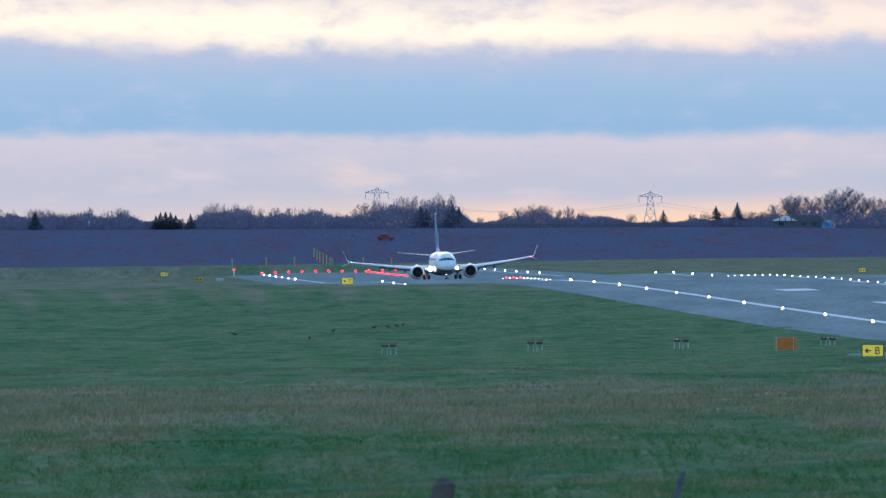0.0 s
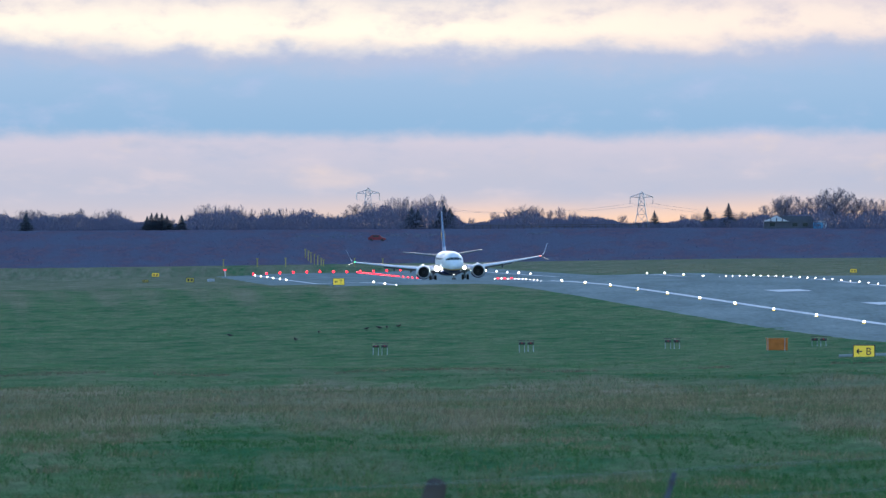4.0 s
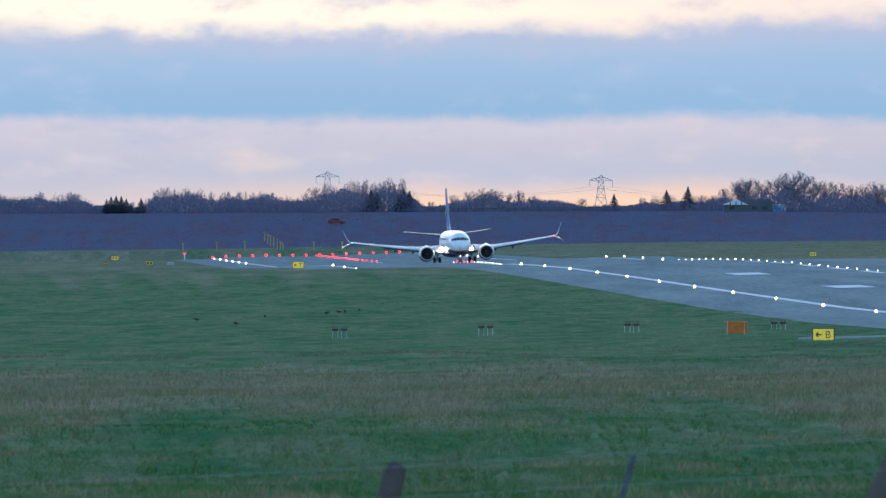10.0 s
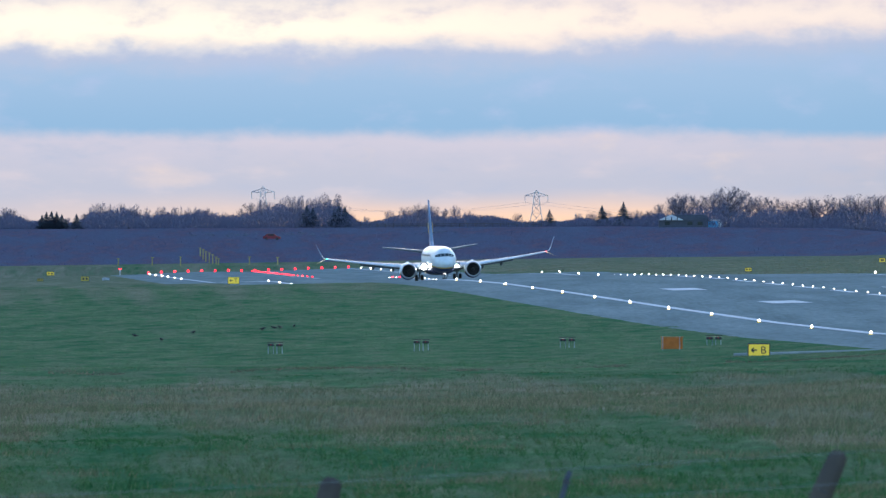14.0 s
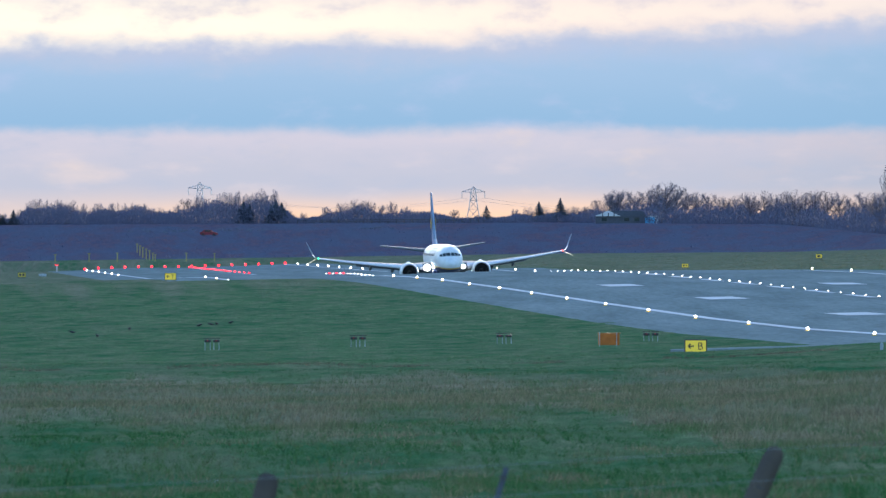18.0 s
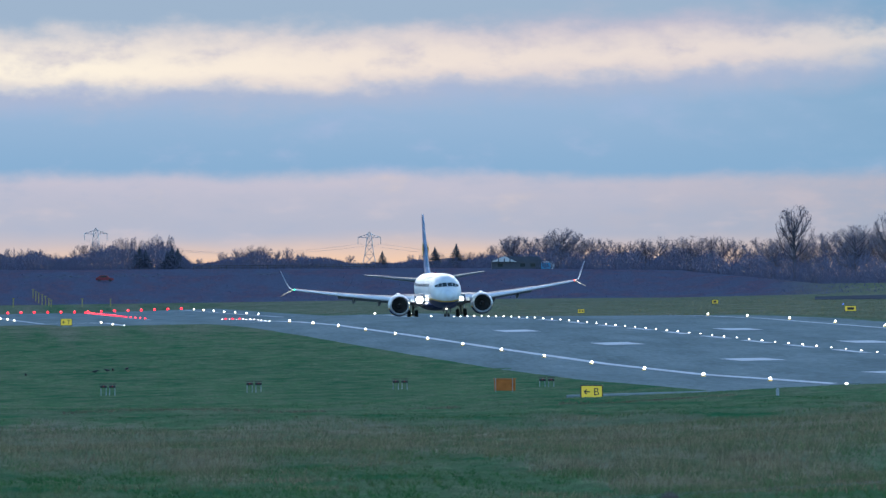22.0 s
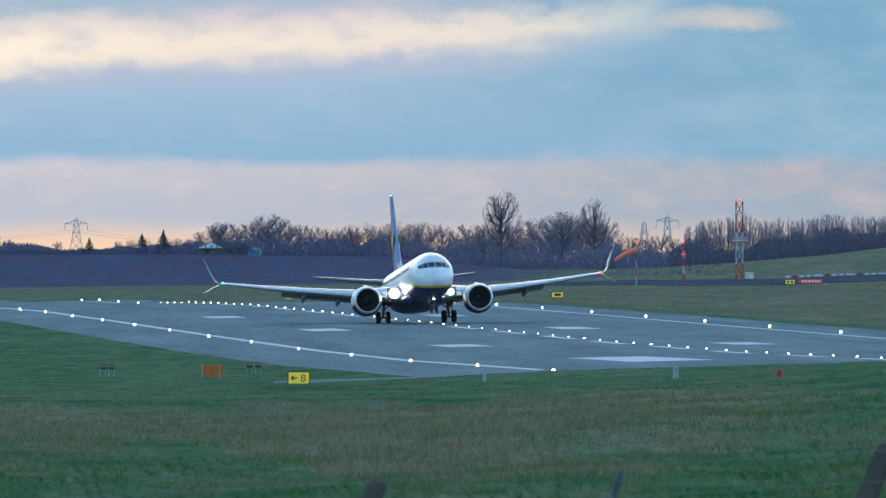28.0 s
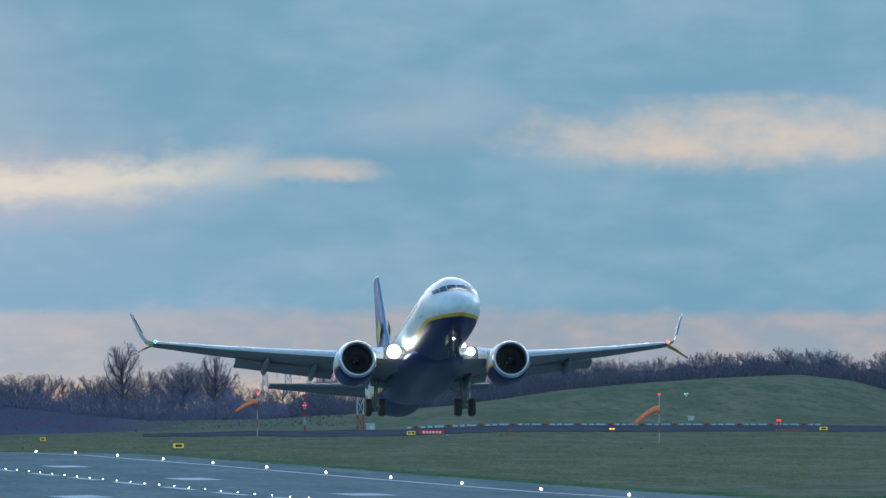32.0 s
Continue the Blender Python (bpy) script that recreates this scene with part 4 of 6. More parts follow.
        box(bm, 0.42 * s, -15.9, 1.1, 0.03, 1.3, 0.55, bevel=0.01)
        part("gear_door", bm, M_DUCT, g)
    bm = bmesh.new()
    lathe(bm, [(0.0, 0.08), (0.04, 0.09), (0.10, 0.06), (0.13, 0.02)], 14, origin=(0, -15.95, 1.2))
    part("taxi_light", bm, M_LW, g, "lit nose gear lamp")
    for s, y, a, r in ((-1, -8.3, 118, 0.16), (1, -8.3, 118, 0.10)):
        bm = bmesh.new()
        ball(bm, fus(y, a * s, 0.06), r)
        part("runway_turnoff_light", bm, M_LAND, p, "bright turnoff light on the wing fairing")
    bm = bmesh.new()
    ball(bm, (0, 0.5, 5.38), 0.10)
    part("beacon", bm, M_RED, p)
    return p


plane = airliner()


# ---- airfield lights ----
def light_kind(name, lens, r, label, group, hgt=0.17):
    ob = empty(name, Matrix(), label, "runway light", group)
    bm = bmesh.new()
    lathe(bm, [(0, 0.16), (0.05, 0.16), (0.07, 0.10), (hgt - 0.04, 0.06)], 10, 'Z')
    part("lamp_base", bm, M_YELLOW if "edge" in name else M_DARK, ob)
    # Lens ball is drawn oversized, so that its glow stands for the halo.
    bm = bmesh.new()
    ball(bm, (0, 0, hgt), r, 10)
    part("lamp_lens", bm, lens, ob)
    return ob


def lay(ob, spots):
    """The first of a kind goes to the first spot, copies to the rest."""
    for i, (x, y, s) in enumerate(spots):
        m = Matrix.LocRotScale((x, y, zat(x, y) + 0.0), None, (s, s, s))
        if i == 0:
            ob.matrix_basis = m
        else:
            copy_thing(ob, m @ Matrix.Diagonal((*[1 / k for k in ob.scale], 1)))


def line_x(y, q):
    return CL - K * y + q


def lights():
    ys = [1586.1 + 60 * i for i in range(-16, 29)]
    lay(light_kind("runway_edge_light", M_LW, 0.098, "lit white elevated runway edge light", "runway edge lights"),
        [(line_x(y, -22.75), y, 0.75 + y / 4500) for y in ys if 640 < y < 1660 or 2230 < y < 2400 or y > 2950])
    lay(light_kind("runway_edge_light", M_LW, 0.098, "lit white elevated runway edge light", "runway edge lights"),
        [(line_x(y, 22.75), y, 0.75 + y / 4500) for y in ys if 640 < y < 1690 or 2170 < y < 2445 or y > 2860])
    cy = [1675.9 + 15 * i for i in range(-68, 110)]
    red = [y for i, y in enumerate(cy) if y > 3024 or (y > 2400 and i % 2)]
    white = [y for y in cy if y not in red and y < 2500]
    red = [y for y in red if y < 2500 or y > 2880]
    lay(light_kind("centreline_light", M_LW, 0.072, "lit white flush centreline light", "centreline lights", 0.06), [(line_x(y, 0.5), y, 0.75 + y / 4500) for y in white])
    lay(light_kind("centreline_light", M_LR, 0.12, "lit red flush centreline light", "centreline lights", 0.08), [(line_x(y, 0.5), y, 0.85 + y / 3500) for y in red])
    lay(light_kind("runway_end_light", M_LR, 0.27, "lit red runway end light", "runway end lights", 0.3), [(line_x(3322, -22 + 2.93 * i), 3322 + 0.3 * i, 1.0) for i in range(16)])


lights()


# ---- signs, boxes and posts ----
def sign(name, u, y, w, h, face, glyph, label, turn=0.0, legs=0.25, group="guidance signs", drop=None):
    x = bx(u, y)
    z = hz(drop, y) if drop else zat(x, y)
    ob = empty(name, pose(x, y, zat(x, y), 0, 0, turn), label, "sign", group)
    lift = max(legs, z - zat(x, y)) if drop else legs
    bm = bmesh.new()
    box(bm, 0, 0.06, lift + h / 2, w, 0.18, h, bevel=0.02)
    part("sign_case", bm, M_BLACK, ob)
    bm = bmesh.new()
    box(bm, 0, -0.04, lift + h / 2, w - 0.12, 0.02, h - 0.12)
    part("sign_face", bm, face, ob)
    for s in (-1, 1):
        bm = bmesh.new()
        tube(bm, (s * w * 0.36, 0.06, -0.2), (s * w * 0.36, 0.06, lift + 0.05), 0.035, n=8)
        part("sign_leg", bm, M_DARK, ob)
    zc = lift + h / 2
    dark = M_WHITE if face == M_SIGNR else M_BLACK
    if "arrow_left" in glyph:
        bm = bmesh.new()
        cx = -w * 0.2
        box(bm, cx, -0.058, zc, w * 0.24, 0.012, h * 0.10)
        for s in (-1, 1):
            box(bm, 0, 0, 0, w * 0.14, 0.012, h * 0.10, Matrix.Translation((cx - w * 0.075, -0.058, zc + s * h * 0.085)) @ Matrix.Rotation(-s * 0.75, 4, 'Y'))
        part("arrow", bm, dark, ob)
    if "arrow_right" in glyph:
        bm = bmesh.new()
        cx = w * 0.2
        box(bm, cx, -0.058, zc, w * 0.24, 0.012, h * 0.10)
        for s in (-1, 1):
            box(bm, 0, 0, 0, w * 0.14, 0.012, h * 0.10, Matrix.Translation((cx + w * 0.075, -0.058, zc + s * h * 0.085)) @ Matrix.Rotation(s * 0.75, 4, 'Y'))
        part("arrow", bm, dark, ob)
    if "bar" in glyph:
        bm = bmesh.new()
        k = int(glyph[-1])
        for i in range(k):
            box(bm, (i - (k - 1) / 2) * w * 0.8 / k, -0.058, zc, w * 0.5 / k, 0.012, h * 0.45)
        part("lettering_bar", bm, dark, ob)
    for ch in "BT":
        if glyph.endswith("_" + ch):
            cu = bpy.data.curves.new("letter", 'FONT')
            cu.body, cu.size, cu.extrude, cu.align_x, cu.align_y = ch, h * 0.78, 0.006, 'CENTER', 'CENTER'
            t = new("letter_tmp", cu)
            me = bpy.data.meshes.new_from_object(t)
            bpy.data.objects.remove(t)
            me.materials.clear()
            me.materials.append(dark)
            lt = new("letter", me)
            lt.parent = ob
            lt.matrix_basis = pose(w * 0.2, -0.062, zc - 0.02, 90, 0, 0)
    return ob


sign("taxiway_sign", 1544.7, 830, 1.24, 0.74, M_SIGNY, "arrow_left_B", "yellow taxiway sign with black arrow and letter B", legs=0.05, drop=635)
sign("taxiway_sign", 615, 2010, 1.55, 0.95, M_SIGNY, "arrow_left_T", "yellow taxiway sign with black arrow and letter T", drop=504)
sign("taxiway_sign", 290.8, 3300, 1.6, 0.85, M_SIGNY, "bar2", "bright yellow lit taxiway sign", drop=489)
sign("taxiway_sign", 273, 3000, 1.25, 0.55, M_SIGND, "bar2", "small dim yellow taxiway sign", drop=507)
sign("taxiway_sign", 352, 2950, 1.6, 0.95, M_SIGND, "bar2", "dull yellow taxiway sign in the grass", drop=509)
sign("taxiway_sign", 1526, 2250, 1.05, 0.62, M_SIGNY, "bar2", "small yellow taxiway sign beyond the runway", drop=482)
sign("taxiway_sign", 1763, 2300, 1.0, 0.65, M_SIGNY, "bar1", "small yellow taxiway sign beyond the runway", drop=470)
sign("taxiway_sign", 2003, 1700, 1.35, 0.66, M_SIGNY, "arrow_right_bar1", "yellow taxiway sign with a black arrow", drop=485)
sign("holding_sign", 2453, 1950, 3.15, 0.60, M_SIGNR, "bar6", "long red holding point sign with white characters", drop=457)
sign("taxiway_sign", 2416, 1950, 1.25, 0.60, M_SIGNY, "bar2", "yellow location panel beside the red sign", drop=457)
sign("taxiway_sign", 3150, 2000, 1.2, 0.55, M_SIGNY, "bar1", "small yellow sign beside the taxiway", drop=454)


def papi(i, u, y, v):
    x = bx(u, y)
    ob = empty("approach_path_light", pose(x, y, zat(x, y)), "twin red-fronted approach path light units on thin legs", "airfield light", "approach path lights")
    g = max(0.3, hz(v, y) - zat(x, y))
    for s in (-1, 1):
        bm = bmesh.new()
        box(bm, s * 0.27, 0, g + 0.11, 0.40, 0.7, 0.16, bevel=0.03)
        hd = part("lamp_housing", bm, M_BLACK, ob)
        bm = bmesh.new()
        lathe(bm, [(-0.02, 0.035), (0.0, 0.035), (0.01, 0.015)], 10, origin=(s * 0.27, -0.36, g + 0.13))
        part("lamp_front", bm, M_RED, hd)
        bm = bmesh.new()
        box(bm, s * 0.27, 0, g + 0.27, 0.5, 0.12, 0.04)
        part("crossbar", bm, M_BLACK, hd)
        for sx in (-0.16, 0.16):
            bm = bmesh.new()
            tube(bm, (s * 0.27 + sx, -0.1, -0.1), (s * 0.27 + sx, -0.1, g + 0.06), 0.022, n=6)
            part("leg", bm, M_POSTW, ob)
    return ob


for i, (u, v) in enumerate(((688.5, 616), (947, 611), (1205.5, 607), (1465, 604))):
    papi(i, u, 932, v - 1)


def orange_box():
    x, y = bx(1391, 893), 893
    z = zat(x, y)
    ob = empty("equipment_cabinet", pose(x, y, z), "faded orange equipment cabinet with a metal frame", "cabinet")
    lift = max(0.0, hz(620, y) - z)
    bm = bmesh.new()
    box(bm, 0, 0.2, lift + 0.36, 1.24, 0.7, 0.66, bevel=0.03)
    part("body", bm, M_ORANGE, ob)
    for s in (-0.55, 0.45):
        bm = bmesh.new()
        box(bm, s, -0.17, (lift + 0.76) / 2 - 0.05, 0.035, 0.04, lift + 0.9)
        part("frame_post", bm, M_POSTW, ob)
    bm = bmesh.new()
    box(bm, 0, 0.2, lift + 0.73, 1.34, 0.76, 0.05, bevel=0.015)
    part("lid", bm, M_ORANGE, ob)


orange_box()


def marker(u, y, w, h, mat, kind, label):
    x = bx(u, y)
    ob = empty(kind, pose(x, y, zat(x, y) - 0.05), label, "marker")
    if kind == "abeam_marker":
        for s in (-1, 1):
            bm = bmesh.new()
            tube(bm, (s * w / 2, 0, 0), (s * w * 0.32, 0, h), 0.025, n=8)
            part("upright", bm, mat, ob)
        for k in (0.3, 0.62, 0.97):
            bm = bmesh.new()
            box(bm, 0, 0, h * k, w * (1 - 0.3 * k), 0.04, 0.06)
            part("rung", bm, mat, ob)
        bm = bmesh.new()
        box(bm, 0, 0.02, h * 0.5, w * 0.35, 0.015, h * 0.5)
        part("panel", bm, mat, ob)
    else:
        bm = bmesh.new()
        lathe(bm, [(0, w / 2), (h * 0.8, w / 2), (h * 0.93, w * 0.42), (h, w * 0.15)], 14, 'Z')
        part("post", bm, mat, ob)
        bm = bmesh.new()
        lathe(bm, [(h * 0.62, w * 0.52), (h * 0.76, w * 0.52)], 14, 'Z')
        part("band", bm, mat, ob)


marker(1874, 470, 0.10, 0.30, M_POSTW, "marker_post", "short white marker post in the grass")
marker(2213, 430, 0.13, 0.42, M_POSTW, "abeam_marker", "white frame marker standing in the grass")
marker(2613, 400, 0.14, 0.52, M_POSTW, "abeam_marker", "tall white frame marker standing in the grass")
marker(2397, 415, 0.13, 0.26, M_RED, "marker_post", "short red marker post in the grass")
marker(389, 3050, 1.5, 0.6, M_POSTW, "marker_post", "low white cabinet in the far grass")


# ---- windsocks and masts ----
def windsock(u, y, v_top, v_sock, reach, sag, label):
    x = bx(u, y)
    z0 = zat(x, y)
    h = hz(v_top, y) - z0
    ob = empty("windsock", pose(x, y, z0), label, "windsock", "windsocks")
    for i in range(5):
        bm = bmesh.new()
        tube(bm, (0, 0, h * i / 5 - (0.3 if i == 0 else 0)), (0, 0, h * (i + 1) / 5), 0.07, 0.06, 8)
        part("pole_section", bm, M_RED if i in (1, 3) else M_MASTW, ob)
    bm = bmesh.new()
    ball(bm, (0, 0, h + 0.12), 0.13, 10)
    part("obstruction_light", bm, M_LR, ob, "red obstruction light")
    zs = hz(v_sock, y) - z0
    bm = bmesh.new()
    rings = []
    for i in range(9):
        s = i / 8
        r = 0.36 - 0.17 * s
        c = Vector((-reach * s, 0, zs - sag * s ** 1.5))
        t = Vector((-reach, 0, -sag * 1.5 * s ** 0.5)).normalized()
        up = Vector((t.z, 0, -t.x))
        rings.append([c + up * (r * math.cos(a * 0.5236)) + Vector((0, r * math.sin(a * 0.5236), 0)) for a in range(12)])
    loft(bm, rings, cap=False)
    sk = part("sock", bm, M_SOCK, ob, "orange fabric sock drooping in the wind", smooth=True)
    so = sk.modifiers.new("cloth", 'SOLIDIFY')
    so.thickness = 0.03
    bm = bmesh.new()
    lathe(bm, [(-0.04, 0.44), (0.04, 0.44), (0.04, 0.40), (-0.04, 0.40)], 16, 'X', (0, 0, zs), closed=True)
    part("hoop", bm, M_STEEL, ob)


windsock(2143, 2150, 381, 394, 3.1, 1.5, "orange windsock on a red and white pole")
windsock(2857, 1770, 384, 407, 2.9, 1.9, "orange windsock on a red and white pole by the taxiway")


def lattice_mast(u, y, v_top, w, label, light=True, scheme="RWWRR", plats=(0.83, 0.50)):
    x = bx(u, y)
    z0 = zat(x, y)
    h = hz(v_top, y) - z0
    ob = empty("lattice_mast", pose(x, y, z0), label, "mast", "masts")
    bands = len(scheme)
    for b in range(bands):
        a, c = h * b / bands, h * (b + 1) / bands
        bm = bmesh.new()
        for sx in (-1, 1):
            for sy in (-1, 1):
                tube(bm, (sx * w / 2, sy * w / 2, a), (sx * w / 2, sy * w / 2, c), max(0.03, 0.058 * w), n=6)
        k = max(1, round((c - a) / (w * (0.8 if w > 1 else 1.8))))
        for i in range(k):
            p, q = a + (c - a) * i / k, a + (c - a) * (i + 1) / k
            for sx, sy, tx, ty in ((-1, -1, 1, -1), (1, -1, 1, 1), (1, 1, -1, 1), (-1, 1, -1, -1)):
                tube(bm, (sx * w / 2, sy * w / 2, p), (tx * w / 2, ty * w / 2, q), max(0.018, 0.040 * w), n=5)
                tube(bm, (tx * w / 2, ty * w / 2, p), (sx * w / 2, sy * w / 2, q), max(0.018, 0.032 * w), n=5)
                tube(bm, (sx * w / 2, sy * w / 2, q), (tx * w / 2, ty * w / 2, q), max(0.018, 0.032 * w), n=5)
        part("mast_section", bm, M_RED if scheme[b] == "R" else M_MASTW, ob)
    for f in plats:
        bm = bmesh.new()
        box(bm, 0, 0, h * f, w * 2.1, w * 1.8, 0.16, bevel=0.02)
        box(bm, 0, -w * 0.85, h * f + 0.4, w * 2.1, 0.05, 0.06)
        box(bm, 0, w * 0.85, h * f + 0.4, w * 2.1, 0.05, 0.06)
        part("platform", bm, M_STEEL, ob)
    if light:
        bm = bmesh.new()
        ball(bm, (0, 0, h + 0.15), 0.14)
        part("obstruction_light", bm, M_LR, ob, "red obstruction light")
    return ob


lattice_mast(2326, 2240, 308, 1.0, "red and white lattice mast with platforms")
slim = lattice_mast(2227, 2230, 382, 0.24, "slim red and white lattice mast with two red lights", False, "RWRWR", ())
for k in (-0.2, 0.2):
    bm = bmesh.new()
    ball(bm, (k, -0.1, hz(402, 2230) - slim.location.z), 0.10)
    part("obstruction_light", bm, M_LR, slim, "red obstruction light on a bracket")


def hut(u, y, w, h, mat, label):
    x = bx(u, y)
    ob = empty("equipment_hut", pose(x, y, zat(x, y)), label, "cabinet")
    bm = bmesh.new()
    box(bm, 0, 0, h / 2 - 0.05, w, 1.2, h + 0.1, bevel=0.03)
    part("body", bm, mat, ob)
    bm = bmesh.new()
    box(bm, 0, 0, h + 0.06, w + 0.15, 1.35, 0.10, bevel=0.02)
    part("lid", bm, M_STEEL, ob)
    bm = bmesh.new()
    box(bm, w * 0.1, -0.61, h * 0.45, w * 0.4, 0.03, h * 0.75)
    part("door", bm, M_STEEL, ob)


hut(2344, 2235, 1.25, 0.85, M_MASTW, "pale equipment hut at the foot of the mast")
hut(2914, 2300, 0.8, 0.6, M_MASTW, "small white cabinet on the grass hill")


def barriers():
    """Red and white plastic barriers along the far taxiway."""
    first = {}
    for i in range(64):
        u = 2412 + i * 11.5 + (i % 5) * 1.0
        y = 2214 - 0.01 * (u - 2416)
        x = bx(u, y)
        key = int(i % 5 == 1)
        m = pose(x, y, zat(x, y), 0, 0, (i * 37 % 7) - 3)
        if key in first:
            copy_thing(first[key], m)
            continue
        ob = empty("plastic_barrier", m, "dull red plastic barrier block" if key else "dull white plastic barrier block", "barrier", "barrier row")
        bm = bmesh.new()
        loft(bm, [[Vector((sx * 0.34, sy, z)) for sx, sy in ((-1, -b), (1, -b), (1, b), (-1, b))] for z, b in ((0, 0.24), (0.08, 0.24), (0.16, 0.13), (0.31, 0.11))])
        bd = part("barrier_body", bm, M_BARR if key else M_BARW, ob)
        bm = bmesh.new()
        box(bm, 0, -0.15, 0.06, 0.2, 0.05, 0.12)
        part("foot_slot", bm, M_BLACK, bd)
        first[key] = ob


barriers()


def red_lamp_post(u, y, v, lens, body, label):
    x = bx(u, y)
    z0 = zat(x, y)
    h = max(0.35, hz(v, y) - z0)
    ob = empty("warning_lamp", pose(x, y, z0), label, "lamp", "warning lamps")
    small = lens == M_BLUEL
    pr = 0.045 if small else 0.11
    bm = bmesh.new()
    lathe(bm, [(-0.1, pr), (h - 0.15, pr), (h - 0.1, pr * 1.45), (h, pr * 1.45)], 12, 'Z')
    part("post", bm, body, ob)
    for s in ((0.0,) if lens == M_BLUEL else (-0.2, 0.2)):
        bm = bmesh.new()
        ball(bm, (s, -0.03 if small else -0.1, h + (0.04 if small else 0.1)), 0.07 if small else 0.12)
        part("lamp_lens", bm, lens, ob)


red_lamp_post(3070, 2150, 430, M_LR, M_RED, "pair of red warning lamps on a red post")
red_lamp_post(2592, 1990, 458, M_SIGNR, M_ORANGE, "dim red warning lamp by the taxiway")
red_lamp_post(2773, 1990, 445, M_AMBER, M_ORANGE, "amber warning lamp beside the taxiway")
red_lamp_post(2905, 2420, 415, M_GREENL, M_STEEL, "pale green lamp on the hill")
red_lamp_post(2480, 1890, 471, M_BLUEL, M_DARK, "small blue taxiway edge lamp")
red_lamp_post(1990, 1960, 466, M_BLUEL, M_DARK, "small blue taxiway edge lamp by the road")
red_lamp_post(414, 3330, 478, M_LR, M_STEEL, "single red lamp beyond the runway end")


def bollard(u, y, h, label):
    x = bx(u, y)
    ob = empty("red_bollard", pose(x, y, zat(x, y)), label, "bollard", "red bollards")
    bm = bmesh.new()
    lathe(bm, [(-0.1, 0.28), (h * 0.85, 0.28), (h * 0.85, 0.42), (h, 0.42), (h * 1.06, 0.2)], 14, 'Z')
    part("post", bm, M_RED, ob)
    bm = bmesh.new()
    lathe(bm, [(h * 0.4, 0.29), (h * 0.55, 0.29)], 14, 'Z')
    part("band", bm, M_MASTW, ob)


bollard(3329, 2000, 1.45, "stout red bollard with a white band")
bollard(3349, 2000, 1.75, "taller red bollard with a white band")


def trestle(u, y):
    x = bx(u, y)
    ob = empty("barrier_gate", pose(x, y, zat(x, y)), "white metal barrier gate across the track", "gate")
    for i in range(4):
        bm = bmesh.new()
        tube(bm, (-1.8 + i * 1.2, 0, -0.1), (-1.8 + i * 1.2, 0, 1.7), 0.06, n=8)
        part("post", bm, M_MASTW, ob)
    for z in (0.9, 1.7):
        bm = bmesh.new()
        box(bm, 0, 0, z, 4.2, 0.08, 0.12)
        part("rail", bm, M_MASTW, ob)


trestle(3390, 2080)


def orange_mesh(u, y, w):
    x = bx(u, y)
    ob = empty("safety_fence", pose(x, y, zat(x, y)), "low orange safety fence in the grass", "fence", "safety fences")
    n = int(w / 0.8)
    for i in range(n + 1):
        bm = bmesh.new()
        tube(bm, (-w / 2 + w * i / n, 0, -0.1), (-w / 2 + w * i / n, 0, 0.45), 0.03, n=6)
        part("stake", bm, M_ORANGE, ob)
    for z in (0.1, 0.22, 0.34):
        bm = bmesh.new()
        box(bm, 0, 0, z, w, 0.02, 0.05)
        part("strap", bm, M_ORANGE, ob)


orange_mesh(2592, 1900, 2.6)
orange_mesh(3092, 2010, 4.0)


# ---- yellow approach light masts beyond the runway end ----
def approach_masts():
    for i, (u, v) in enumerate(((556, 440), (561, 443), (566, 446), (572, 449), (578, 452), (584, 456), (588, 459))):
        y = 3560 - i * 25
        one_mast(u, y, v)
    for u, v, y in ((411, 459, 3400), (471, 457, 3400), (521, 456, 3400), (643, 456, 3400), (693, 457, 3400)):
        one_mast(u, y, v)


def one_mast(u, y, v):
    x = bx(u, y)
    z0 = zat(x, y)
    h = max(1.0, hz(v, y) - z0)
    ob = empty("approach_light_mast", pose(x, y, z0), "slim yellow approach light mast", "mast", "approach light masts")
    bm = bmesh.new()
    tube(bm, (0, 0, -0.2), (0, 0, h), 0.13, 0.10, 8)
    part("pole", bm, M_DULLY, ob)
    bm = bmesh.new()
    box(bm, 0, 0, h, 0.7, 0.12, 0.12)
    part("crossarm", bm, M_DULLY, ob)


approach_masts()


# ---- trees ----
def prism(vs, fs, a, b, r0, r1):
    d = (b - a)
    if d.length < 1e-6:
        return
    d.normalize()
    s = d.orthogonal().normalized()
    t = d.cross(s)
    k = len(vs)
    for p, r in ((a, r0), (b, r1)):
        for j in range(3):
            an = 2.0944 * j
            vs.append(p + s * (r * math.cos(an)) + t * (r * math.sin(an)))
    for j in range(3):
        fs.append((k + j, k + (j + 1) % 3, k + 3 + (j + 1) % 3, k + 3 + j))


def sliver(vs, fs, a, b, r, turn):
    """A tip of a twig, a narrow blade that ends in a point."""
    d = (b - a).normalized()
    s = d.orthogonal().normalized()
    s = s * math.cos(turn) + d.cross(s) * math.sin(turn)
    k = len(vs)
    vs += [a - s * r, a + s * r, b]
    fs.append((k, k + 1, k + 2))


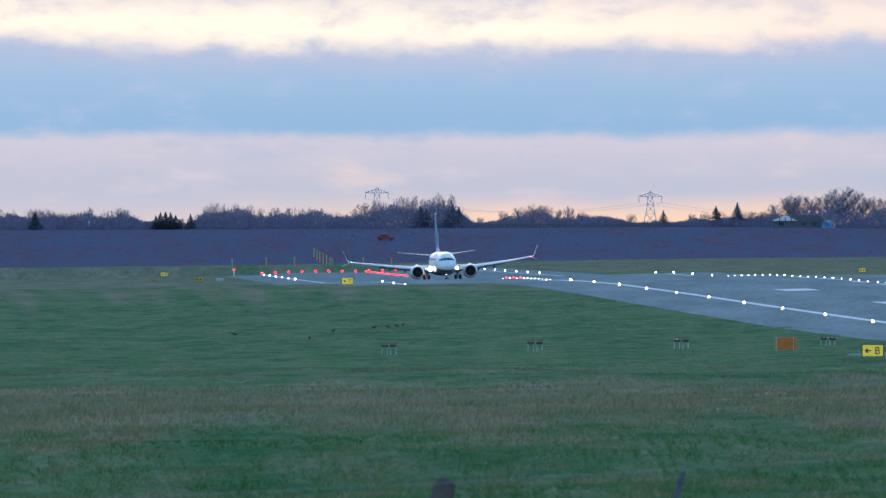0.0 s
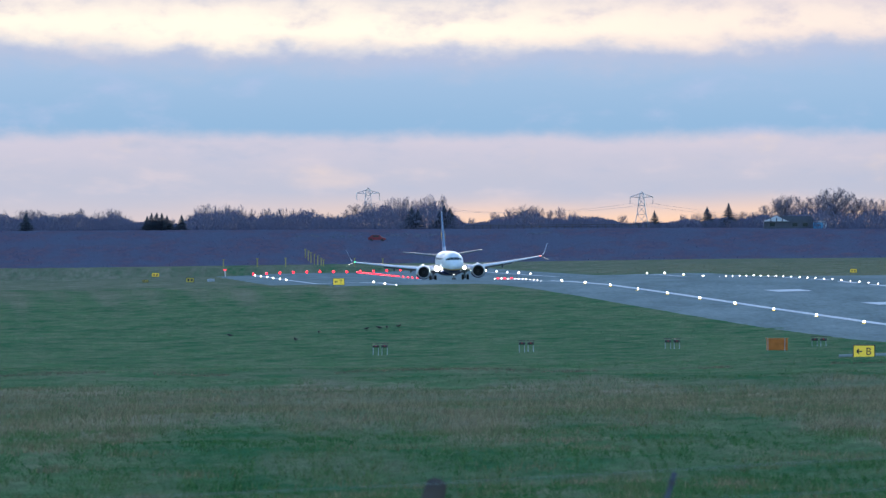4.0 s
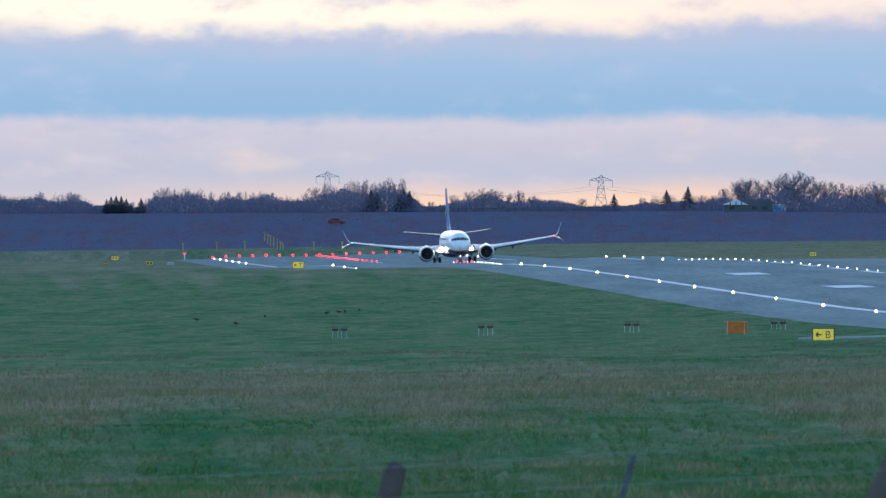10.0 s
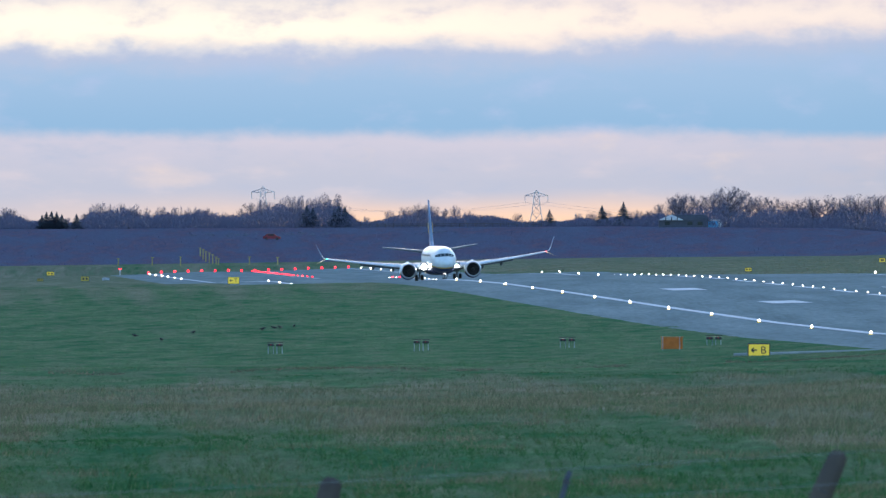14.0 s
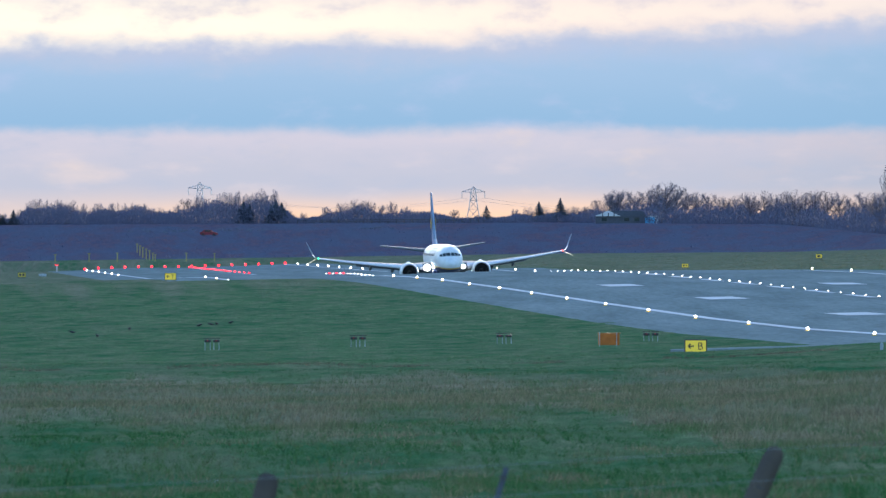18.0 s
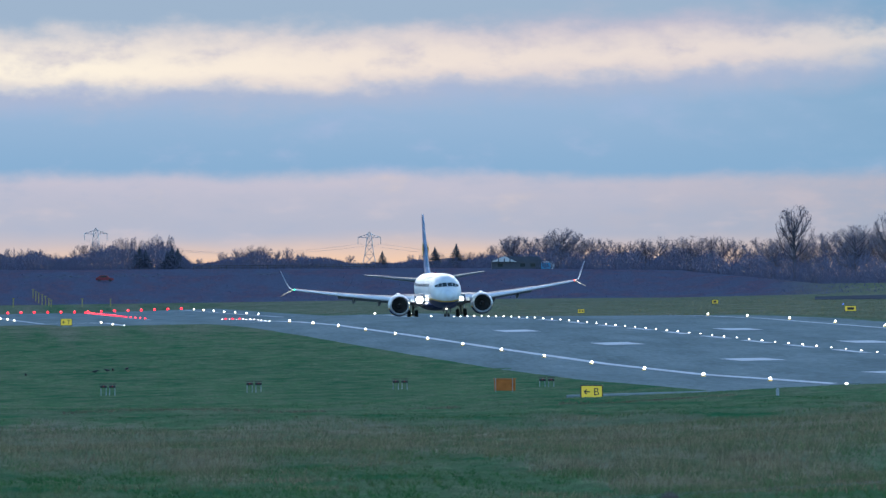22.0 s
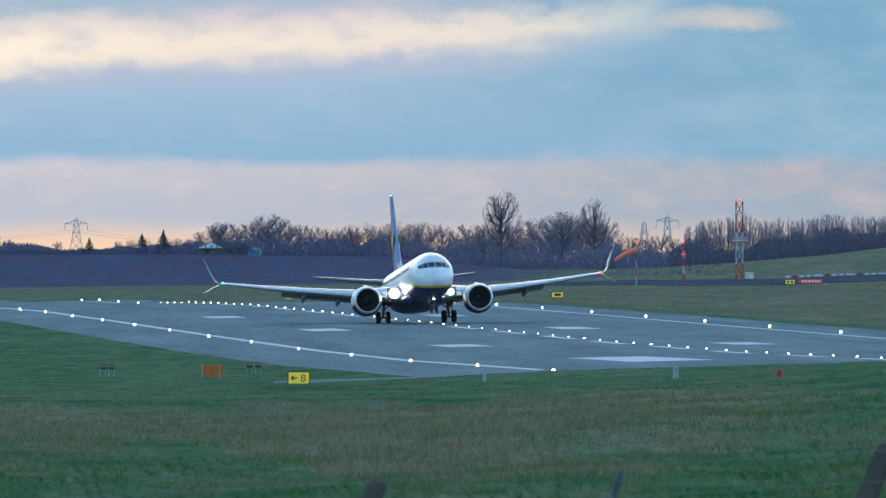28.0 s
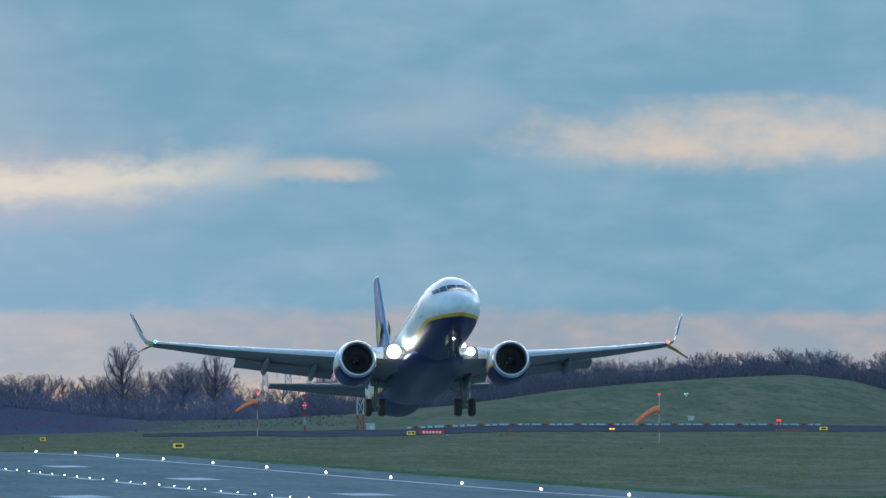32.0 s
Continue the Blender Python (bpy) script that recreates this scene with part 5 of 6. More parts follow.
def grow(rng, kind):
    """A bare winter tree one unit high: limbs, branches and twigs inside a rounded crown. Two lists of geometry, wood and twigs."""
    wood, twig = ([], []), ([], [])
    rx, zc, rz, limbs, subs, tips, bole = {"oak": (0.47, 0.58, 0.42, 26, 12, 9, 0.26), "ash": (0.38, 0.58, 0.42, 24, 12, 9, 0.26),
                                           "poplar": (0.22, 0.57, 0.43, 20, 11, 10, 0.20), "bush": (0.50, 0.45, 0.55, 14, 9, 9, 0.02),
                                           "fine_oak": (0.50, 0.60, 0.40, 34, 11, 8, 0.28), "fine_ovate": (0.27, 0.60, 0.40, 30, 9, 8, 0.30)}[kind]
    thin = 0.36 if kind.startswith("fine") else 0.62 if kind == "bush" else 0.52
    up = {"oak": 0.25, "fine_oak": 0.2, "fine_ovate": 0.35}.get(kind, 0.55)
    centre = Vector((0, 0, zc))

    def held(p):
        """Keeps a point within the rounded outline of the crown."""
        d = math.sqrt((p.x / rx) ** 2 + (p.y / rx) ** 2 + ((p.z - zc) / rz) ** 2)
        return p if d < 1 else centre + (p - centre) * (rng.uniform(0.94, 1.03) / d)

    lean = Vector((rng.gauss(0, 0.03), rng.gauss(0, 0.03), 1))
    if kind != "bush":
        top = lean * 0.82
        prism(wood[0], wood[1], Vector((0, 0, -0.02)), lean * bole, 0.026, 0.020)
        prism(wood[0], wood[1], lean * bole, top, 0.019, 0.005)
    for i in range(limbs):
        a, e = rng.uniform(0, 6.283), rng.uniform(-0.35, 1.0)
        c = math.sqrt(max(0.02, 1 - e * e))
        k = rng.uniform(0.74, 0.98)
        end = Vector((rx * c * math.cos(a) * k, rx * c * math.sin(a) * k, zc + rz * e * k))
        start = lean * max(bole * 0.9, end.z - (rng.uniform(0.22, 0.42) if up < 0.5 else rng.uniform(0.32, 0.55))) if kind != "bush" else Vector((rng.uniform(-0.15, 0.15), rng.uniform(-0.15, 0.15), 0))
        bend = (start + end) / 2 + Vector((rng.gauss(0, 0.03), rng.gauss(0, 0.03), -0.03 + rng.gauss(0, 0.02)))
        if kind == "poplar":
            bend.z -= 0.03
            bend.x, bend.y = bend.x * 1.25, bend.y * 1.25
        prism(wood[0], wood[1], start, bend, 0.009, 0.006)
        prism(wood[0], wood[1], bend, end, 0.006, 0.003)
        out = (end - start).normalized()
        for _ in range(subs):
            t = rng.uniform(0.25, 1.0)
            p = start.lerp(bend, t * 2) if t < 0.5 else bend.lerp(end, t * 2 - 1)
            d = (out * 0.7 + Vector((rng.gauss(0, 0.6), rng.gauss(0, 0.6), up + rng.gauss(0, 0.40)))).normalized()
            q = held(p + d * rng.uniform(0.08, 0.17))
            prism(twig[0], twig[1], p, q, 0.0046 * thin, 0.0030 * thin)
            for _ in range(tips):
                s0 = p.lerp(q, rng.uniform(0.3, 1.0))
                d2 = (d + Vector((rng.gauss(0, 0.7), rng.gauss(0, 0.7), up * 0.8 + rng.gauss(0, 0.45)))).normalized()
                sliver(twig[0], twig[1], s0, held(s0 + d2 * rng.uniform(0.04, 0.10)), 0.0034 * thin, rng.uniform(0, 3.14))
    s = 1.0 / sorted(v.z for v in twig[0])[-4]
    return [([tuple(v * s) for v in vs], fs) for vs, fs in (wood, twig)]


def make_tree(kind, rng, label):
    (wv, wf), (tv, tf) = grow(rng, kind)
    ob = empty({"bush": "bare_bush"}.get(kind, "bare_tree"), Matrix(), label, "bush" if kind == "bush" else "tree", "tree line")
    if wf:
        raw("trunk", wv, wf, M_BARK, ob)
    # Oak twigs stand mostly nearer, so slightly less haze goes into their colour.
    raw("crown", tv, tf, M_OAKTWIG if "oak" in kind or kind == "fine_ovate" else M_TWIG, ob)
    return ob


def conifer(rng):
    ob = empty("fir_tree", Matrix(), "dark evergreen fir on the skyline", "tree", "firs")
    bm = bmesh.new()
    tube(bm, (0, 0, -0.02), (0, 0, 0.98), 0.018, 0.003, 6)
    part("trunk", bm, M_BARK, ob)
    vs, fs = [], []
    for i in range(460):
        h = round(rng.uniform(0.08, 1.0) * 11) / 11 + rng.uniform(-0.02, 0.02)
        r = (1.04 - h) * 0.27 * rng.uniform(0.35, 1.3)
        a = rng.uniform(0, 6.283)
        o = Vector((math.cos(a), math.sin(a), 0))
        t = Vector((-o.y, o.x, 0)) * (0.018 + 0.03 * (1 - h))
        p, q = o * (r * 0.25) + Vector((0, 0, h)), o * r + Vector((0, 0, h - 0.05 * rng.uniform(0.2, 1.3)))
        k = len(vs)
        vs += [p - t, p + t, q + t * 0.4, q - t * 0.4, (p + q) / 2 + Vector((0, 0, 0.018)), (p + q) / 2 - Vector((0, 0, 0.018))]
        fs += [(k, k + 1, k + 4), (k + 1, k + 2, k + 4), (k + 2, k + 3, k + 4), (k + 3, k, k + 4), (k, k + 5, k + 1), (k + 2, k + 5, k + 3)]
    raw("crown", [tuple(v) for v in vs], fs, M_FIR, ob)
    return ob


SKY_U = (-300, 0, 40, 120, 180, 220, 262, 335, 362, 400, 450, 520, 570, 625, 655, 690, 720, 795, 818, 835, 880, 945, 985, 1060, 1095, 1140, 1200, 1240, 1330, 1400, 1430, 1490, 1540, 1570, 1640, 1720, 1800, 1870, 1950, 2010, 2045, 2085, 2120, 2150, 2210, 2262, 2310, 2480, 2540, 2600, 2650, 2690, 2740, 2830, 2900, 2985, 3080, 3170, 3205, 3290, 3330, 3365, 3500)
SKY_V = (372, 372, 377, 370, 376, 370, 388, 390, 366, 361, 368, 371, 367, 376, 360, 356, 349, 345, 372, 392, 383, 361, 370, 371, 382, 388, 388, 376, 374, 350, 349, 335, 348, 352, 350, 345, 352, 348, 338, 326, 330, 335, 372, 374, 368, 345, 338, 332, 338, 336, 322, 305, 318, 324, 314, 306, 301, 305, 320, 303, 312, 313, 308)


def plant():
    rng = random.Random(11)
    kinds = {"oak": [make_tree("oak", rng, "bare broad-crowned winter oak") for _ in range(3)],
             "ash": [make_tree("ash", rng, "bare leafless winter tree") for _ in range(3)],
             "poplar": [make_tree("poplar", rng, "tall bare upright winter tree") for _ in range(3)],
             "bush": [make_tree("bush", rng, "bare tangled winter bush") for _ in range(2)],
             "fine_oak": [make_tree("fine_oak", rng, "large round-headed bare oak standing out on the skyline") for _ in range(2)],
             "fine_ovate": [make_tree("fine_ovate", rng, "tall egg-shaped bare tree standing above the wood") for _ in range(2)]}
    used = set()

    def put(kind, u, y, v_top, wide=1.0, base=None):
        ob = rng.choice(kinds[kind])
        x = bx(u, y)
        z = zat(x, y) - 0.2
        h = max(2.0, hz(v_top, y) - z)
        m = Matrix.LocRotScale((x, y, z), Euler((0, 0, rng.uniform(0, 6.28))), (h * wide, h * wide, h))
        if ob.name in used:
            copy_thing(ob, m @ Matrix.Diagonal((*[1 / k for k in ob.scale], 1)))
        else:
            used.add(ob.name)
            ob.matrix_basis = m

    def dist(u):
        return float(np.interp(u, FAR_U, TOP_Y)) + 60

    # the skyline
    u = -120.0
    while u < 3480:
        y = dist(u) + rng.uniform(0, 260)
        v = float(np.interp(u, SKY_U, SKY_V))
        tall = 660 < u < 800 or 2230 < u < 2560
        kind = "poplar" if tall or 360 < u < 560 else "oak" if u > 2600 or 1320 < u < 2230 else rng.choice(("oak", "ash", "ash"))
        apart = 850 < u < 2230
        put(kind, u, y, v + (rng.uniform(-7, 8) if apart else rng.uniform(-8, 6)), rng.uniform(0.85, 1.15) * (0.75 if tall else 1.0))
        u += rng.uniform(17, 30) if apart else rng.uniform(11, 20) * (0.75 if tall else 1.0)
    # single trees that stand out
    for kind, u, v, wd in (("fine_oak", 1491, 333, 1.0), ("fine_oak", 1406, 342, 0.9), ("fine_oak", 945, 360, 0.9), ("fine_ovate", 1905, 288, 1.0), ("fine_ovate", 2070, 301, 0.9), ("fine_oak", 2012, 324, 0.95), ("fine_oak", 1720, 343, 1.05), ("fine_oak", 1640, 349, 0.9), ("fine_oak", 1870, 347, 0.9), ("fine_oak", 2690, 303, 1.1), ("fine_oak", 3085, 299, 1.1), ("fine_oak", 3290, 301, 1.1)):
        put(kind, u, dist(u) - 20, v, wd)
    # lower growth that closes the foot of the wood
    u = -120.0
    while u < 3480:
        v = float(np.interp(u, SKY_U, SKY_V))
        g = float(np.interp(u, FAR_U, TOP_V))
        put("bush", u, dist(u) - rng.uniform(-40, 55), v + (g - v) * (rng.uniform(0.45, 0.70) if not (2250 < u < 2420 or 850 < u < 1350) else rng.uniform(0.58, 0.78)), rng.uniform(0.9, 1.5))
        u += rng.uniform(12, 22)
    fir = conifer(rng)
    for i, (u, v, y) in enumerate(((1305, 360, 3770), (1267, 366, 3772), (1174, 373, 3775), (337, 380, 3790), (276, 382, 3788), (284, 377, 3790), (293, 376, 3789), (302, 377, 3790), (311, 381, 3788), (318, 388, 3790), (802, 364, 3790), (812, 368, 3791), (793, 372, 3789), (744, 366, 3790), (755, 370, 3791), (62, 376, 3790))):
        x = bx(u, y)
        z = zat(x, y) - 0.2
        h = hz(v, y) - z
        m = Matrix.LocRotScale((x, y, z), Euler((0, 0, i * 1.3)), (h * 2.1, h * 2.1, h))
        if i == 0:
            fir.matrix_basis = m
        else:
            copy_thing(fir, m @ Matrix.Diagonal((*[1 / k for k in fir.scale], 1)))


plant()


def scrub():
    """Tangled brush at the foot of the wood and on the banks, too fine to count."""
    rng = np.random.default_rng(5)
    n = 200000
    bank = np.arange(n) % 60 == 0
    u = np.where(bank, rng.uniform(-150, 2300, n), rng.uniform(-150, 3480, n))
    yb, yt = np.interp(u, FAR_U, BASE_Y), np.interp(u, FAR_U, TOP_Y)
    y = np.where(bank, yb + rng.random(n) * (yt - 60 - yb), yt + rng.uniform(0, 150, n))
    x = (u - 784) / F * y
    z = height(x, y)
    g, v = np.interp(u, FAR_U, TOP_V), np.interp(u, SKY_U, SKY_V)
    swell = 0.42 + 0.14 * np.sin(u * 0.071) * np.sin(u * 0.023 + 1) + 0.10 * np.sin(u * 0.19 + y * 0.05)
    swell = swell + 0.16 * (1 - smooth(700, 1300, u)) + 0.06
    swell = swell * (1 - 0.45 * smooth(2250, 2300, u) * (1 - smooth(2340, 2420, u)))
    c = np.where(bank, z + rng.uniform(0, 0.25, n), z + rng.random(n) ** 1.2 * swell * (g - v) * y / F)
    w = np.where(bank, rng.uniform(0.05, 0.14, n), rng.uniform(0.04, 0.13, n))
    ln = np.where(bank, rng.uniform(0.15, 0.4, n), rng.uniform(0.2, 0.55, n))
    lx, ly = rng.normal(0, 0.4, n), rng.normal(0, 0.4, n)
    tw = rng.uniform(0, 3.14, n)
    wx, wy = w * np.cos(tw), w * np.sin(tw)
    P = np.stack([x, y, c], -1)
    D = np.stack([lx * ln, ly * ln, ln], -1)
    W = np.stack([wx, wy, 0 * w], -1)
    # Split by distance: the farther brush has more haze in its colour.
    for part_of, mat, lab in ((u < 2200, M_BRUSH, "leafless brush on the far bank and under its trees, haze put into its colour"), (u >= 2200, M_BRUSH_NEAR, "dense brush at the foot of the nearer wood, less haze put into its colour")):
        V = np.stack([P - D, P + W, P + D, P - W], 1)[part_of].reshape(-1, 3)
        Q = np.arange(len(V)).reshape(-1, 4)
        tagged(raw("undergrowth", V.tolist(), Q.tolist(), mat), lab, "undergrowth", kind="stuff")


scrub()


# ---- pylons and lines ----
def pylon(u, y, v_top, arm, label, broad=True):
    x = bx(u, y)
    z0 = zat(x, y)
    h = hz(v_top, y) - z0
    ob = empty("pylon", pose(x, y, z0), label, "pylon", "pylons")
    bm = bmesh.new()
    r = 0.10
    levels = [(0, 2.2), (h * 0.35, 1.4), (h * 0.6, 1.0), (h * 0.8, 0.8), (h * 0.94, 0.6)]
    for (a, wa), (b, wb) in zip(levels, levels[1:]):
        for sx, sy, tx, ty in ((-1, -1, 1, -1), (1, -1, 1, 1), (1, 1, -1, 1), (-1, 1, -1, -1)):
            tube(bm, (sx * wa, sy * wa, a), (sx * wb, sy * wb, b), r, n=5)
            tube(bm, (sx * wa, sy * wa, a), (tx * wb, ty * wb, b), r * 0.6, n=4)
            tube(bm, (tx * wa, ty * wa, a), (sx * wb, sy * wb, b), r * 0.6, n=4)
            tube(bm, (sx * wb, sy * wb, b), (tx * wb, ty * wb, b), r * 0.6, n=4)
    for sx in (-1, 1):
        tube(bm, (sx * 0.6, 0, h * 0.94), (0, 0, h), r, n=5)
    part("tower", bm, M_STEEL, ob)
    for s in (-1, 1):
        bm = bmesh.new()
        zt = h * 0.95 if broad else h * 0.78
        tube(bm, (0, 0, zt), (s * arm, 0, zt - 1.1), r * 0.9, n=5)
        tube(bm, (s * 0.6, 0, zt - 1.3), (s * arm, 0, zt - 1.1), r * 0.9, n=5)
        for k in (0.35, 0.65):
            tube(bm, (s * arm * k, 0, zt - 1.25), (s * arm * (k + 0.1), 0, zt - 1.1 * (k + 0.1)), r * 0.6, n=4)
        am = part("cross_arm", bm, M_STEEL, ob)
        bm = bmesh.new()
        tube(bm, (s * arm, 0, zt - 1.1), (s * arm, 0, zt - (3.2 if broad else 2.0)), 0.09, n=6)
        part("insulator", bm, M_STEEL, am)
    return x, y, z0 + h


PY = [pylon(667, 4650, 331, 3.5, "steel lattice pylon among the trees"), pylon(1151, 4650, 338, 3.5, "steel lattice pylon on the skyline")]
pylon(2198, 4600, 332, 3.4, "steel lattice pylon beyond the wood")
pylon(2157, 4650, 344, 1.4, "distant narrow lattice pylon", False)


def cable(a, b, sag, label):
    a, b = Vector(a), Vector(b)
    bm = bmesh.new()
    mid = [a.lerp(b, i / 16) - Vector((0, 0, sag * 4 * (i / 16) * (1 - i / 16))) for i in range(17)]
    loft(bm, [[p + Vector((0, dy, dz)) for dy, dz in ((-0.025, 0), (0, 0.025), (0.025, 0), (0, -0.025))] for p in mid])
    tagged(part("power_line", bm, M_STEEL), label, "cable", "power lines")


for s in (-3.5, 3.5):
    (x0, y0, z0), (x1, y1, z1) = PY
    cable((x0 + s, y0, z0 - 3.7), (x1 + s, y1, z1 - 3.7), 3.5, "thin overhead power line")
    cable((x1 + s, y1, z1 - 3.7), (bx(2198, 4600) + s, 4600, hz(332, 4600) - 3.7), 7.0, "thin overhead power line")


# ---- buildings and vehicles on the bank ----
def house():
    x, y = bx(1411, 3700), 3700
    z = zat(x, y)
    ob = empty("house", pose(x, y, z), "low house with a white gable and dark slate roof", "house")
    bm = bmesh.new()
    box(bm, 0, 0, 0.7, 12.0, 7.0, 2.0)
    part("wall", bm, M_ROOF, ob, "dark timber wall")
    bm = bmesh.new()
    loft(bm, [[Vector((px, yy, pz)) for px, pz in ((-6.4, 1.65), (6.4, 1.65), (5.4, 3.0), (-2.6, 3.0))] for yy in (-3.8, 3.8)])
    part("roof", bm, M_ROOF, ob)
    bm = bmesh.new()
    loft(bm, [[Vector((px, yy, pz)) for px, pz in ((-6.2, 1.7), (0.0, 1.7), (-3.0, 3.1))] for yy in (-4.4, -3.9)])
    g = part("gable", bm, M_WALL, ob, "white rendered gable")
    for px in (-4.4, -3.0, -1.6):
        bm = bmesh.new()
        box(bm, px, -4.42, 2.1, 0.25, 0.06, 0.8)
        part("window_mullion", bm, M_ROOF, g)
    for px in (-4, 1.5, 4):
        bm = bmesh.new()
        box(bm, px, -3.52, 0.9, 1.2, 0.06, 0.8)
        part("window", bm, M_GLASS, ob)
    x, y = bx(1459, 3708), 3708
    ob = empty("shed", pose(x, y, zat(x, y)), "bright blue sheeted shed with a pale roof", "shed")
    bm = bmesh.new()
    box(bm, 0, 0, 0.75, 3.6, 3.0, 1.5, bevel=0.03)
    part("wall", bm, M_BLUEBOX, ob)
    bm = bmesh.new()
    loft(bm, [[Vector((px, yy, pz)) for px, pz in ((-2.0, 1.5), (2.6, 1.5), (2.2, 1.9), (-1.8, 1.9))] for yy in (-1.7, 1.7)])
    part("roof", bm, M_WALL, ob)
    bm = bmesh.new()
    box(bm, 2.3, 0, 0.7, 0.8, 2.5, 1.4)
    part("lean_to", bm, M_WALL, ob)


house()


def rubble():
    """Pale broken stones and spoil along the top of the bank."""
    rng = random.Random(21)
    first = None
    for i in range(70):
        u = rng.choice((rng.uniform(575, 800), rng.uniform(540, 640), rng.uniform(700, 790), rng.uniform(930, 1010)))
        y = 3690 + rng.uniform(-14, 10)
        x = bx(u, y)
        w = rng.uniform(0.25, 0.9)
        m = Matrix.LocRotScale((x, y, zat(x, y) + 0.02), Euler((0, 0, rng.uniform(0, 6.28))), (w, w * rng.uniform(0.6, 1.2), w * rng.uniform(0.25, 0.5)))
        if first:
            copy_thing(first, m @ Matrix.Diagonal((*[1 / k for k in first.scale], 1)))
            continue
        bm = bmesh.new()
        bmesh.ops.create_icosphere(bm, subdivisions=2, radius=1.0)
        for v in bm.verts:
            v.co *= 0.8 + 0.35 * noise.noise(v.co * 1.7)
        first = tagged(part("rubble_stone", bm, M_RUBBLE), "pale broken stone on the spoil bank", "stone", "rubble on the bank")
        first.matrix_basis = m


rubble()


def car(u, y, mat, label, v=None):
    x = bx(u, y)
    ob = empty("parked_car", pose(x, y, zat(x, y) + 0.02, 0, 0, 82), label, "car", "parked cars")
    bm = bmesh.new()
    loft(bm, [[Vector((sx * w, yy, z)) for sx in (-1, 1) for z in ((0.25, h) if sx < 0 else (h, 0.25))] for yy, w, h in ((-2.1, 0.75, 0.7), (-1.2, 0.85, 0.9), (-0.6, 0.8, 1.4), (1.0, 0.8, 1.45), (1.7, 0.85, 0.95), (2.1, 0.75, 0.85))])
    part("body", bm, mat, ob)
    for s in (-1, 1):
        bm = bmesh.new()
        box(bm, 0.83 * s, 0.2, 1.15, 0.03, 1.5, 0.35)
        part("side_window", bm, M_GLASS, ob)
        for yy in (-1.3, 1.3):
            bm = bmesh.new()
            lathe(bm, [(-0.1, 0.3), (0.1, 0.3)], 12, 'X', (0.75 * s, yy, 0.3))
            part("wheel", bm, M_TYRE, ob)


car(683, 3652, M_BARR, "red car parked on the bank")


def bank_fence():
    x0, x1, y = bx(840, 3745), bx(1160, 3745), 3745
    ob = empty("rail_fence", pose((x0 + x1) / 2, y, 0), "pale post and rail fence along the bank", "fence")
    xm, n = (x0 + x1) / 2, 22
    for i in range(n + 1):
        x = x0 + (x1 - x0) * i / n
        z = zat(x, y)
        bm = bmesh.new()
        box(bm, x - xm, 0, z + 0.5, 0.12, 0.12, 1.2)
        part("post", bm, M_WOOD, ob)
        if i < n:
            for h in (0.55, 0.95):
                bm = bmesh.new()
                xb = x0 + (x1 - x0) * (i + 1) / n
                tube(bm, (x - xm, 0, z + h), (xb - xm, 0, zat(xb, y) + h), 0.05, n=5)
                part("rail", bm, M_WOOD, ob)


bank_fence()


# ---- the wire fence in front ----
def near_fence():
    y = 80.0
    posts = [(790, 849, 0.055, -14), (1686, 808, 0.050, -24), (2588, 745, 0.050, -22), (-100, 890, 0.055, 4), (3450, 700, 0.06, -5)]
    for i, (u, v, r, lean) in enumerate(posts):
        x = bx(u, y)
        z = zat(x, y)
        h = hz(v, y) - z
        ob = empty("fence_post", pose(x - math.tan(radians(-lean)) * h, y, z, 0, -lean, 0), "weathered leaning wooden fence post", "fence post", "fence posts")
        bm = bmesh.new()
        rings = []
        tall = (h + 0.3) / math.cos(radians(lean))
        for k, (s, f) in enumerate(((0, 1.12), (0.3, 1.1), (0.6, 1.06), (0.8, 1.04), (0.9, 1.02), (0.955, 1.0), (0.98, 0.9), (0.993, 0.66), (1.0, 0.3))):
            rings.append([Vector((r * f * math.cos(a * 0.5236) * (1 + 0.09 * math.sin(a * 2.1 + k * 0.5)), r * f * math.sin(a * 0.5236) * (1 + 0.07 * math.sin(a * 1.3)), -0.3 + tall * s)) for a in range(12)])
        loft(bm, rings)
        pb = part("post_body", bm, M_WOOD, ob)
        for zz in (h - 0.12, h - 0.33):
            bm = bmesh.new()
            box(bm, 0.0, -r * 1.05, zz, 0.05, 0.02, 0.012)
            part("staple", bm, M_DARK, pb)
    for i, (u, v, lean) in enumerate(((1212, 828, 17), (2118, 780, 17))):
        x = bx(u, y)
        z = zat(x, y)
        h = hz(v, y) - z
        ob = empty("fence_dropper", pose(x - math.tan(radians(lean)) * h, y, z, 0, lean, 0), "thin grey leaning fence stake", "fence post", "fence posts")
        bm = bmesh.new()
        box(bm, 0, 0, h / 2 - 0.1, 0.030, 0.024, h + 0.2 + h * 0.045, bevel=0.004)
        part("stake_body", bm, M_STAKE, ob)
        bm = bmesh.new()
        box(bm, 0, -0.014, h - 0.04, 0.05, 0.006, 0.01)
        part("staple", bm, M_DARK, ob)
    for dv in (5, 60, 118):
        bm = bmesh.new()
        us = np.linspace(-100, 3450, 80)
        pts = []
        for u in us:
            v = float(np.interp(u, (-100, 780, 1663, 2562, 3450), (890, 850, 799, 745, 700))) + dv
            pts.append(Vector((bx(u, y), y - 0.075, hz(v, y))))
        for p, q in zip(pts, pts[1:]):
            tube(bm, p, q, 0.0017, n=5, cap=False)
        tagged(part("fence_wire", bm, M_WIRE), "thin plain fence wire strung between the posts", "wire", "fence wires")


near_fence()


